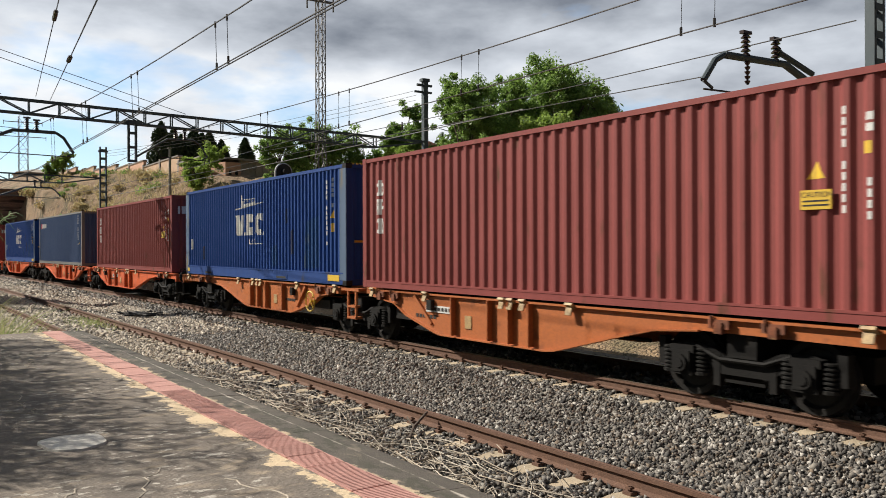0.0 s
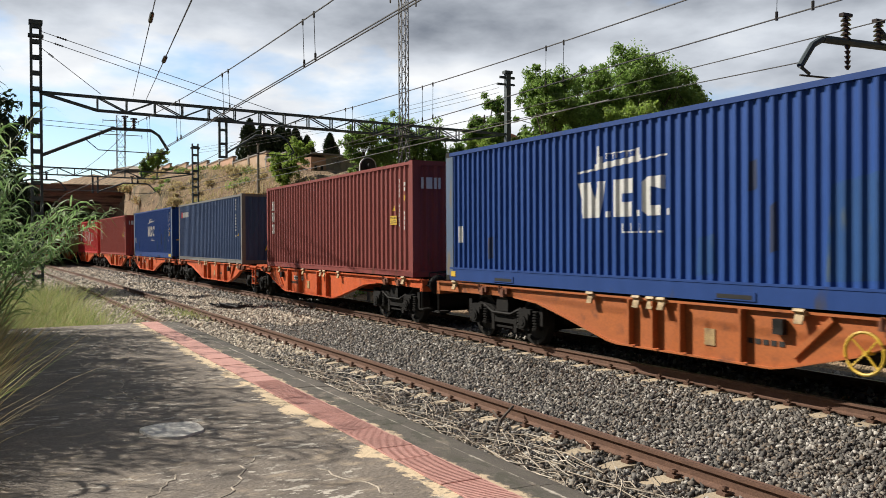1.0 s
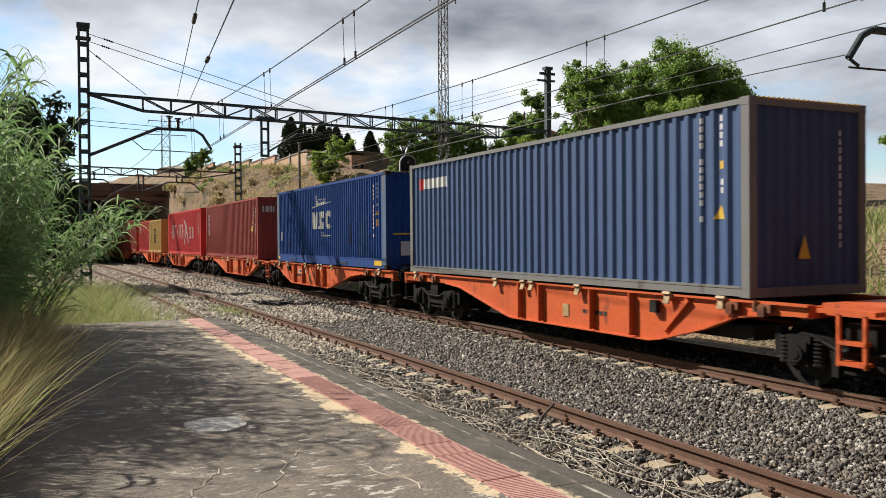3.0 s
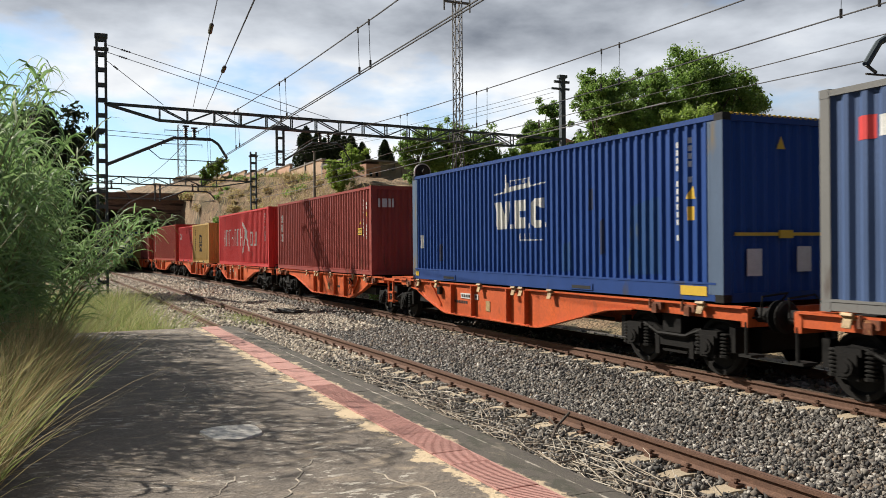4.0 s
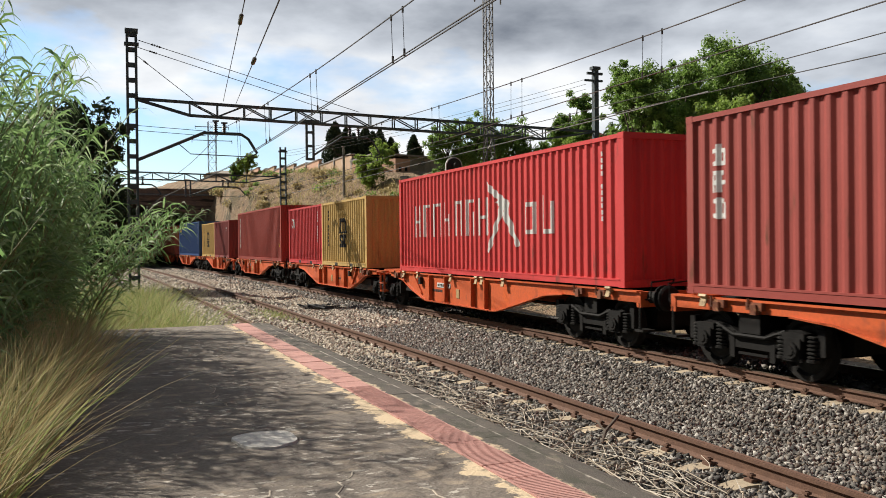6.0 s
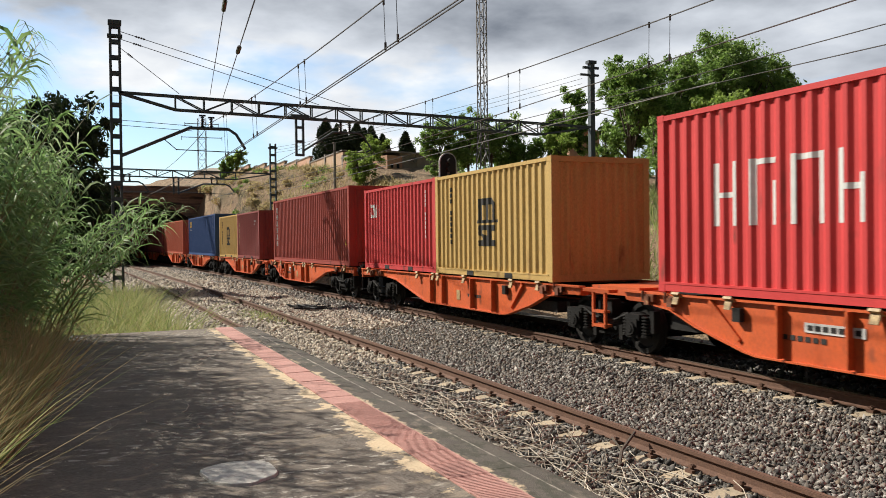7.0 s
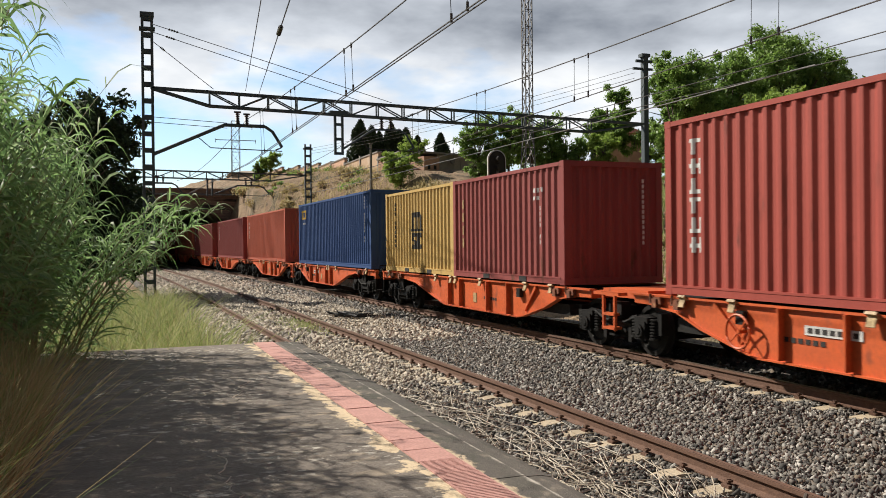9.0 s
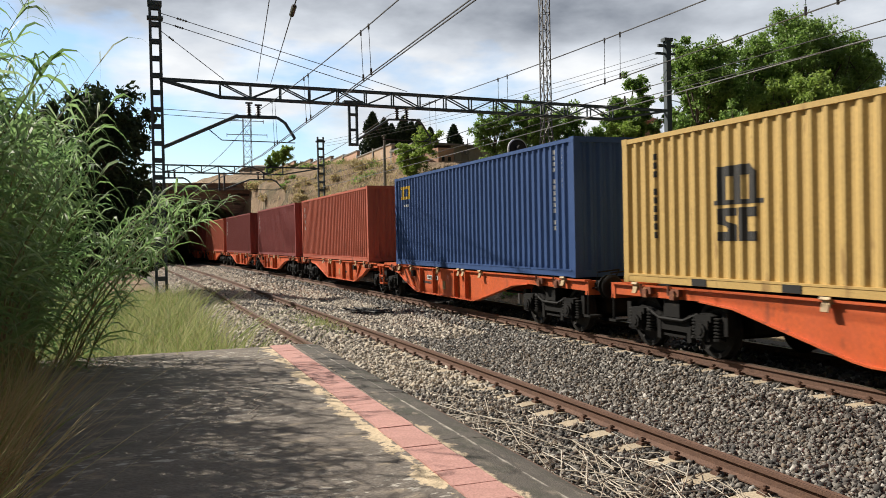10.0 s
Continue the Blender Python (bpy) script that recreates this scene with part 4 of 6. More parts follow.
def marks_cai(box, length, height):
    y, z = length - 0.55, height - 0.95
    paint_on(box, "emblem", marks([bar(y, z + 0.02, 0.12, 0.38, -0.05), bar(y - 0.05, z + 0.34, 0.3, 0.1), bar(y - 0.02, z, 0.3, 0.1), bar(y - 0.42, z, 0.12, 0.42, -0.1), bar(y - 0.55, z, 0.1, 0.42), bar(y - 0.78, z, 0.13, 0.42)]), WHITE, length, "white emblem")
    paint_on(box, "number_column", marks(column(0.75, height - 1.6, height - 0.3, 0.05)), WHITE, length, "", True)
    pockets(box, length, BLACK)


def marks_tri(box, length, height):
    col = []
    for i in range(6):
        z = height - 0.62 - 0.315 * i
        col += [bar(length - 0.68, z, 0.07, 0.25), bar(length - 0.62, z + (0.19, 0.1, 0.0, 0.19, 0.0, 0.08)[i], 0.26, 0.065)] + ([bar(length - 0.82, z, 0.06, 0.25)] if i in (1, 4, 5) else [])
    paint_on(box, "emblem_column", marks(col), WHITE, length, "column of white block shapes", True)
    paint_on(box, "number_column", marks(column(0.9, height - 1.9, height - 0.3, 0.06)), WHITE, length, "", True)
    warning_signs(box, 0.5, 0.75, length, False)


def marks_m20(box, length, height):
    paint_on(box, "emblem_column", marks(column(length - 0.55, 0.8, height - 0.55, 0.16, 0.34, ())), PADEYE, length, "column of pale block shapes", True)
    paint_on(box, "number_marks", marks([bar(1.45 - 0.11 * i, height - 0.60, 0.06, 0.10) for i in range(5)] + [bar(1.45 - 0.11 * i, height - 0.76, 0.06, 0.08) for i in range(4)] + column(1.15, height - 1.7, height - 0.9, 0.07)), WHITE, length, "", True)
    n = Geo()
    for i in range(13):
        n.box(0.7, -0.006, height - 0.45 - 0.11 * i, 0.75, -0.002, height - 0.37 - 0.11 * i)
    part("end_number", n, WHITE, box)
    pockets(box, length, BLACK)


def marks_nav(box, length, height):
    paint_on(box, "emblem", marks([bar(length - 0.5, height - 0.75, 1.05, 0.42)]), YELLOW, length, "yellow block emblem")
    paint_on(box, "emblem_lines", marks([bar(length - 0.58 - 0.2 * i, height - 0.66, 0.13, 0.24) for i in range(4)], 0.005), NAV, length, "", True)
    paint_on(box, "small_lines", marks([bar(length - 0.95 - 0.1 * i, height - 1.0, 0.07, 0.08) for i in range(4)]), WHITE, length, "", True)
    paint_on(box, "number_column", marks(column(0.95, height - 1.85, height - 0.2, 0.05)), WHITE, length, "", True)
    paint_on(box, "code_column", marks(column(0.55, height - 1.0, height - 0.2, 0.05)), WHITE, length, "", True)


def marks_plain(box, length, height):
    paint_on(box, "number_column", marks(column(0.85, height - 1.7, height - 0.3, 0.05)), WHITE, length, "", True)
    paint_on(box, "emblem", marks(column(length - 0.6, height - 1.5, height - 0.4, 0.12, 0.3, ())), WHITE, length, "")


# wagons
def bogie_geo():
    g = {}
    f = Geo()
    for x in (-1.02, 1.02):
        out = [(-1.28, 0.42), (-1.28, 0.62), (-0.95, 0.74), (-0.5, 0.70), (-0.3, 0.60), (0.3, 0.60), (0.5, 0.70), (0.95, 0.74), (1.28, 0.62), (1.28, 0.42), (0.62, 0.50), (0.35, 0.36), (-0.35, 0.36), (-0.62, 0.50)]
        f.plate(out, x - 0.05, x + 0.05)
        f.tube((x - 0.02, -0.55, 0.52), (x - 0.02, 0.55, 0.52), 0.035, 6)
        f.box(x - 0.1, -0.22, 0.60, x + 0.1, 0.22, 0.92)
        o = 1 if x > 0 else -1
        f.line([(x + 0.09 * o, -0.72, 0.70), (x + 0.10 * o, -0.34, 0.56), (x + 0.10 * o, 0.34, 0.56), (x + 0.09 * o, 0.72, 0.70)], 0.03, 6)
        for yy in (-0.42, 0.42):
            f.box(x - 0.06, yy - 0.05, 0.20, x + 0.06, yy + 0.05, 0.62)
        f.box(x - 0.03, -0.30, 0.26, x + 0.07 * o + 0.03, 0.30, 0.30)
        for yy in (-1.34, 1.34):
            f.box(x - 0.07, yy - 0.06, 0.40, x + 0.07, yy + 0.06, 0.78)
    f.box(-1.0, -0.2, 0.55, 1.0, 0.2, 0.85)
    # dark block between the wheels, added to shut out the bright ground behind
    f.box(-0.72, -0.62, 0.22, 0.72, 0.62, 0.60)
    f.box(-0.6, -1.45, 0.40, 0.6, 1.45, 0.72)
    g["frame"] = f
    for x, k in ((-1.08, "l"), (1.08, "r")):
        b = Geo().box(x - 0.13, -0.15, 0.33, x + 0.13, 0.15, 0.63)
        o = -1 if x < 0 else 1
        b.tube((x, 0, 0.46), (x + 0.17 * o, 0, 0.46), 0.12, 10)
        b.tube((x + 0.17 * o, 0, 0.46), (x + 0.185 * o, 0, 0.46), 0.07, 8)
        b.box(x - 0.11, -0.20, 0.60, x + 0.11, 0.20, 0.70)
        b.box(x + 0.10 * o - 0.02, -0.17, 0.30, x + 0.10 * o + 0.02, 0.17, 0.36)
        g["box" + k] = b
        s = Geo()
        prof = [(0.31, 0.1), (0.35, 0.1)]
        for i in range(6):
            prof += [(0.36 + 0.055 * i, 0.055), (0.372 + 0.055 * i, 0.09), (0.392 + 0.055 * i, 0.09), (0.404 + 0.055 * i, 0.055)]
        s.v = [(x + r * math.cos(a * math.pi / 4), r * math.sin(a * math.pi / 4), z) for z, r in prof for a in range(8)]
        s.f = [(j * 8 + i, j * 8 + (i + 1) % 8, (j + 1) * 8 + (i + 1) % 8, (j + 1) * 8 + i) for j in range(len(prof) - 1) for i in range(8)] + [tuple(reversed(range(8)))]
        g["spring" + k] = s
    w = Geo()
    for x in (-GAUGE / 2, GAUGE / 2):
        o = 1 if x > 0 else -1
        w.wheel((x, 0, 0), [(-0.067 * o, 0.49), (-0.04 * o, 0.485), (-0.037 * o, 0.46), (0.067 * o, 0.455), (0.067 * o, 0.38), (0.02 * o, 0.34), (0.02 * o, 0.16), (0.09 * o, 0.13)], 24)
        for a in range(3):
            t = a * 2.094
            w.box(0.021 * o + x, 0.2 * math.cos(t) - 0.03, 0.2 * math.sin(t) - 0.03, x + 0.026 * o, 0.2 * math.cos(t) + 0.03, 0.2 * math.sin(t) + 0.03)
    w.tube((-GAUGE / 2, 0, 0), (GAUGE / 2, 0, 0), 0.085, 10)
    g["wheelset"] = w
    return g


BOGIE = {}
WHEELS = []


def bogie(parent, y):
    if not BOGIE:
        gs = bogie_geo()
        for k, mt in (("frame", GREASE), ("boxl", GREASE), ("boxr", GREASE), ("springl", CASTING), ("springr", CASTING), ("wheelset", TYRE)):
            BOGIE[k] = gs[k].mesh("bogie_" + k, mt)
    b = part("bogie", BOGIE["frame"], None, parent, "black greasy two axle bogie", at=pose(0, y, 0))
    for off in (-0.92, 0.92):
        for k in "lr":
            part("axle_box", BOGIE["box" + k], None, b, at=pose(0, off, 0))
            for e in (-0.27, 0.27):
                part("coil_spring", BOGIE["spring" + k], None, b, at=pose(0, off + e, 0))
        ws = part("wheelset", BOGIE["wheelset"], None, b, at=pose(0, off, 0.455))
        WHEELS.append((ws, off))
    return b


def wagon(paint_mat, flip, long_type, length=12.19, own_inner_bogie=True, plate=True, handwheel=False, group="train wagons"):
    """One half of an articulated flat wagon. Local y = 0 at the near end of its container; flip mirrors it along the track."""
    w = thing("container_wagon", ("bright orange" if paint_mat is ORANGE else "faded ochre orange") + " steel flat wagon with deep belly side sills", "freight wagon", group)
    F = (lambda y: length - y) if flip else (lambda y: y)
    if long_type:
        outer, b0, b1, b2, b3, inner, hang = 1.3, 3.1, 5.4, 10.1, 12.2, 1.72, 0.40
    else:
        outer, b0, b1, b2, b3, inner, hang = 2.2, 3.7, 5.83, 9.12, 11.1, 0.42, 0.45
    end = length + inner
    top = FLOOR - 0.03
    line = [(-hang, top), (-hang, 0.90), (b0 - 0.9, 0.92), (b0 - 0.1, 0.86), (b0 + 0.7, 0.68), (b1 - 0.15, 0.36), (b1 + 0.1, 0.33), (b2 - 0.1, 0.33), (b2 + 0.15, 0.37), (b2 + 1.2, 0.64), (b3 - 0.3, 0.86), (b3 + 0.3, 0.93), (end - 0.75, 0.95), (end - 0.7, top)]
    outline = [(F(y), z) for y, z in line]
    for side in (-1, 1):
        s = Geo().plate(outline, side * 1.16, side * 1.185)
        sill = part("side_sill", s, paint_mat, w)
        fl = Geo().box(side * 1.09, min(F(-hang), F(end - 0.7)), top - 0.03, side * 1.245, max(F(-hang), F(end - 0.7)), top)
        low = [(F(y), z) for y, z in line[2:12]]
        for (ya, za), (yb, zb) in zip(low, low[1:]):
            fl.beam((side * 1.165, ya, za), (side * 1.165, yb, zb), 0.15, 0.025)
        part("flange", fl, paint_mat, sill)
        for y in (b1 + 0.45, b1 + 1.25 if long_type else b1 + 1.0, b2 - 1.7, b2 - 0.55):
            r = Geo().plate([(F(y) - 0.02, top - 0.03), (F(y) + 0.02, top - 0.03), (F(y) + 0.02, 0.42), (F(y) - 0.02, 0.36)], side * 1.186, side * 1.30)
            part("rib", r, paint_mat, sill)
        for y in (0.45, b1 - 0.55, b1 + 0.62, b1 + 0.95, b2 - 2.1, b2 + 0.4, length - 0.5):
            c = Geo()
            m = Matrix.Translation((side * 1.21, F(y), top - 0.02)) @ Matrix.Rotation(-side * radians(32), 4, "Y")
            c.box(-0.02 if side > 0 else -0.10, -0.085, -0.03, 0.10 if side > 0 else 0.02, 0.085, 0.012, m)
            c.beam((side * 1.255, F(y), top - 0.02), (side * 1.30, F(y), top - 0.155), 0.13, 0.03)
            part("support_flap", c, PADEYE, sill, "pale worn container support")
        for y in (outer - 0.55, outer + 0.25, b3 - 0.35, b3 + 0.25):
            k = Geo().box(side * 1.19, F(y) - 0.16, top - 0.15, side * 1.27, F(y) + 0.16, top - 0.03)
            k.box(side * 1.19, F(y) - 0.07, top - 0.21, side * 1.30, F(y) + 0.05, top - 0.06)
            k.tube((side * 1.28, F(y) + 0.1, top - 0.12), (side * 1.28, F(y) + 0.1, top + 0.02), 0.025, 6)
            part("lock_bracket", k, RUSTY, sill, "rusty brown lock bracket")
        br = Geo().beam((side * 1.20, F(b2 + 0.25), 0.52), (side * 1.23, F(b2 + 0.85), top - 0.06), 0.05, 0.07)
        part("brace", br, paint_mat, sill)
    spine = Geo().box(-0.32, min(F(-hang), F(end - 0.3)), 0.78, 0.32, max(F(-hang), F(end - 0.3)), 1.06)
    part("centre_beam", spine, GREASE, w)
    for y in (-hang + 0.08, outer, b0 + 0.8, b1 + 1.0, b2 - 1.0, b3 - 0.4, end - 0.85):
        part("cross_beam", Geo().box(-1.155, F(y) - 0.07, 0.93, 1.155, F(y) + 0.07, top - 0.035), paint_mat if y < 0 or y > b3 else GREASE, w)
    brake = Geo().tube((-0.75, F(b1 + 0.3), 0.72), (-0.75, F(b1 + 1.5), 0.72), 0.19, 10)
    brake.tube((-0.6, F(b3 - 0.9), 0.62), (-0.6, F(b0 + 0.5), 0.62), 0.03, 6)
    part("brake_gear", brake, GREASE, w)
    tank = Geo().box(-1.05, min(F(b3 - 0.1), F(b3 - 1.6)), 0.52, -0.35, max(F(b3 - 0.1), F(b3 - 1.6)), 0.74)
    part("brake_tank", tank, CASTING, w, "grey brake equipment box")
    if plate:
        y = b1 + 2.8 if not flip else b2 - 2.9
        p = part("name_plate", Geo().box(-1.2, F(y), 0.76, -1.187, F(y) + (0.95 if not flip else 0.95), 0.89), WHITE, w, "pale name board with dark marks")
        t = Geo()
        for i in range(7):
            t.box(-1.204, F(y) + 0.06 + 0.125 * i, 0.79, -1.2, F(y) + 0.145 + 0.125 * i, 0.86)
        part("name_marks", t, BLACK, p)
    lab = Geo().box(-1.2, F(b1 + 2.2), 0.52, -1.187, F(b1 + 2.2) + 0.2, 0.76)
    part("data_label", lab, PADEYE, w, "pale data label")
    box = Geo().box(-1.29, F(b2 + 0.15), 0.80, -1.2, F(b2 + 0.15) + 0.16, 1.0)
    part("signal_box", box, CASTING, w, "small grey box on the sill")
    small = Geo()
    for i in range(6):
        small.box(-1.194, F(b1 + 3.4) + 0.13 * i, 0.63, -1.189, F(b1 + 3.4) + 0.13 * i + 0.09, 0.70)
    part("stencil_marks", small, BLACK, w)["kind"] = "stuff"
    if handwheel:
        hw = Geo()
        y = F(b2 + 0.2 if long_type else b2 + 1.35)
        ring = [(-1.34, y + 0.25 * math.cos(a * math.pi / 12), 0.70 + 0.25 * math.sin(a * math.pi / 12)) for a in range(25)]
        hw.line(ring, 0.02, 6)
        for a in range(4):
            hw.tube((-1.32, y, 0.70), ring[a * 6 + 3], 0.012, 5)
        hw.tube((-1.34, y, 0.70), (-1.17, y, 0.70), 0.03, 8)
        part("hand_wheel", hw, YELLOW if paint_mat is OCHRE else paint_mat, w, "brake hand wheel")
    # outer end: headstock, buffers, hose, handrail
    hs = part("headstock", Geo().box(-1.2, F(-hang) - 0.06, 0.82, 1.2, F(-hang) + 0.06, top - 0.02), paint_mat, w)
    way = 1 if flip else -1
    for x in (-0.96, 0.96):
        b = Geo().tube((x, F(-hang), 1.0), (x, F(-hang) + way * 0.32, 1.0), 0.11, 10)
        part("buffer", b, GREASE, hs, "black buffer")
        d = Geo()
        pts = Geo().wheel((0, 0, 0), [(-0.02, 0.20), (0.015, 0.235), (0.03, 0.235)], 16)
        yy = F(-hang) + way * 0.40
        d.v = [(x + py, yy + way * px, 1.0 + pz) for px, py, pz in pts.v]
        d.f = pts.f
        part("buffer_plate", d, GREASE, hs)
    hose = Geo().line([(0.35, F(-hang), 0.95), (0.35, F(-hang) + way * 0.2, 0.75), (0.3, F(-hang) + way * 0.32, 0.5), (0.2, F(-hang) + way * 0.42, 0.62)], 0.025)
    part("brake_hose", hose, BLACK, hs)
    hr = Geo().line([(-1.1, F(-hang), 0.95), (-1.1, F(-hang) + way * 0.22, 0.98), (-1.1, F(-hang) + way * 0.25, 1.28), (-0.6, F(-hang) + way * 0.25, 1.32), (-0.6, F(-hang), 1.05)], 0.018)
    part("grab_rail", hr, GREASE, hs)
    st = Geo().box(-1.22, F(-hang) + way * 0.02 - 0.12, 0.38, -0.95, F(-hang) + way * 0.02 + 0.12, 0.42)
    st.tube((-1.18, F(-hang) + way * 0.02, 0.4), (-1.18, F(-hang) + way * 0.02, 0.9), 0.03, 6)
    part("shunter_step", st, CASTING, hs)
    # inner end: tongue, platform and ladder
    tongue = Geo().box(-0.9, min(F(end - 0.75), F(end + 0.15)), 0.98, 0.9, max(F(end - 0.75), F(end + 0.15)), top + 0.02)
    part("articulation", tongue, paint_mat, w, "flat steel deck over the articulation")
    if flip:
        lad = Geo()
        y = -inner + 0.05 if long_type else -0.30
        for yy in (y - 0.19, y + 0.19):
            lad.box(-1.24, yy - 0.025, 0.38 if yy < y else 0.38, -1.19, yy + 0.025, 1.08)
        for z in (0.40, 0.66):
            lad.box(-1.25, y - 0.2, z, -1.02, y + 0.2, z + 0.05)
        lad.box(-1.25, y - 0.35, 1.04, -1.05, y + 0.5, 1.10)
        part("ladder", lad, paint_mat, w, "orange step ladder")
    bogie(w, F(outer))
    if own_inner_bogie:
        bogie(w, F(end))
    return w


TRAIN = []               # (thing, place of its origin along the track at the start)


def load(ob, y):
    TRAIN.append((ob, y))


HC, STD, L40, L20 = 2.90, 2.60, 12.19, 6.06
T1 = 31.25
PITCH = 29.62
load(wagon(OCHRE, False, False, plate=True), 4.29)
load(container("tex", L40, HC, TEX, "maroon corrugated steel container with white block emblem and yellow signs", marks_tex), 4.29)
load(wagon(OCHRE, True, False, own_inner_bogie=False, plate=False, handwheel=True), 17.32)
load(container("wec", L40, HC, WEC, "bright blue corrugated steel container with white ship emblem", marks_wec, 0.30, material_dark_blue()), 17.32)
GREYFRAME = paint("grey container edge paint", (0.17, 0.17, 0.165), (0.10, 0.08, 0.07))
FREIGHT = [
    ((("tex", L40, HC, TEX, "maroon corrugated steel container with white block emblem and yellow signs", marks_tex),), (("sea", L40, HC, SEA, "grey navy corrugated steel container with red and white emblem", marks_sea),)),
    ((("wec", L40, HC, WEC, "bright blue corrugated steel container with white ship emblem and dark scuffs", marks_wec),), (("tex", L40, HC, TEXB, "red brown corrugated steel container with white block emblem and yellow signs", marks_tex),)),
    ((("hs", L40, HC, HSR, "bright red corrugated steel container with large white lettering shapes", marks_hs),), (("msc", L20, STD, MSC, "short ochre yellow corrugated steel container with black emblem", marks_msc), ("cai", L20, STD, CAI, "short crimson corrugated steel container with white emblem", marks_cai))),
    ((("tri", L40, HC, TRI, "brown red corrugated steel container with white column of marks", marks_tri),), (("m20", L20, STD, M20, "short dusty maroon corrugated steel container with pale marks", marks_m20), ("msc", L20, STD, MSC, "short ochre yellow corrugated steel container with black emblem", marks_msc))),
    ((("nav", L40, HC, NAV, "dark navy corrugated steel container with yellow emblem", marks_nav),), (("orb", L40, HC, ORB, "orange brown corrugated steel container, plain", marks_plain),)),
    ((("plain", L40, HC, M20, "dusty maroon corrugated steel container, plain", marks_plain),), (("plain", L40, HC, TEX, "maroon corrugated steel container, plain", marks_plain),)),
    ((("plain", L40, HC, ORB, "orange brown corrugated steel container, plain", marks_plain),), (("plain", L40, HC, TRI, "brown red corrugated steel container, plain", marks_plain),)),
]
for i, halves in enumerate(FREIGHT):
    for j, boxes in enumerate(halves):
        y = T1 + PITCH * i + (12.19 + 3.45) * j
        load(wagon(ORANGE, j == 1, True, own_inner_bogie=j == 0, plate=j == 0, handwheel=(i, j) in ((1, 1), (3, 0))), y)
        for k, spec in enumerate(boxes):
            extra = (0.30, material_dark_blue()) if spec[0] == "wec" else ()
            extra = (0.16, GREYFRAME) if spec[0] == "sea" else extra
            load(container(*spec, *extra), y + 6.10 * k)


# ---- masts, gantries and wires ----
def batten_mast(g, x, y, z0, z1, w, step=0.62):
    """Two channels joined by batten plates."""
    for s in (-1, 1):
        g.box(x + s * w / 2 - 0.05, y - 0.11, z0, x + s * w / 2 + 0.05, y + 0.11, z1)
    z = z0 + 0.3
    while z < z1 - 0.1:
        for yy in (-0.12, 0.11):
            g.box(x - w / 2, y + yy, z, x + w / 2, y + yy + 0.012, z + 0.16)
        z += step


def insulator(g, p, q, r=0.07, n=6):
    p, q = Vector(p), Vector(q)
    g.tube(p, q, r * 0.4, 6)
    for i in range(n):
        a = p.lerp(q, (i + 0.2) / n)
        b = p.lerp(q, (i + 0.75) / n)
        g.tube(a, b, r, 8, r * 0.6)


def truss(parent, x0, x1, y, zt0, zt1, deep, step, taper=2.1):
    """A lattice beam across the tracks: two planes, four chords, posts and diagonals."""
    xs = [x0]
    x = x0 + taper
    while x < x1 - taper + 0.01:
        xs.append(x)
        x += step
    xs.append(x1)
    top = lambda x: zt0 + (zt1 - zt0) * (x - x0) / (x1 - x0)
    low = lambda x: top(x) - deep * min(1, (x - x0) / taper, (x1 - x) / taper)
    def member(name, p, q, w):
        part(name, Geo().beam(p, q, w, w), STEEL, parent)
    for yy in (y - 0.15, y + 0.15):
        for i, (a, b) in enumerate(zip(xs, xs[1:])):
            member("chord", (a, yy, top(a)), (b, yy, top(b)), 0.075)
            member("chord", (a, yy, low(a) - 0.02), (b, yy, low(b) - 0.02), 0.075)
            if 0 < i:
                member("post", (a, yy, top(a)), (a, yy, low(a)), 0.05)
            if i % 2:
                member("diagonal", (a, yy, top(a)), (b, yy, low(b)), 0.045)
            else:
                member("diagonal", (a, yy, low(a)), (b, yy, top(b)), 0.045)
    for a in xs[1:-1]:
        member("cross_bar", (a, y - 0.15, top(a)), (a, y + 0.15, top(a)), 0.06)
        member("cross_bar", (a, y - 0.15, low(a)), (a, y + 0.15, low(a)), 0.06)


def cantilever(parent, y, root, bend, flat_end, tip, stubs, r=0.07):
    a = Geo().line([(root[0], y, root[1]), (bend[0], y, bend[1]), (flat_end[0], y, flat_end[1])], r, 8)
    mx, mz = flat_end[0] * 0.55 + tip[0] * 0.45, flat_end[1] * 0.75 + tip[1] * 0.25
    a.line([(flat_end[0], y, flat_end[1]), (mx, y, mz), (tip[0], y, tip[1])], r * 0.85, 8)
    a.line([(tip[0], y, tip[1]), (tip[0] - 0.25 * (1 if tip[0] > root[0] else -1), y, tip[1] - 0.12)], 0.03, 6)
    arm = part("cantilever_arm", a, STEEL, parent, "bent dark steel arm")
    for x, z in stubs:
        s = Geo()
        insulator(s, (x, y, z - 0.02), (x, y, z + 0.42), 0.10, 5)
        s.box(x - 0.13, y - 0.05, z + 0.42, x + 0.13, y + 0.05, z + 0.48)
        part("insulator", s, INSUL, arm)
    w = Geo().line([(bend[0] * 0.6 + root[0] * 0.4, y, tip[1] + 0.35), (bend[0] * 0.8 + root[0] * 0.2, y, tip[1] - 0.1), (tip[0], y, tip[1] - 0.16)], 0.02, 5)
    part("steady_wire", w, WIRE, arm)
    return arm


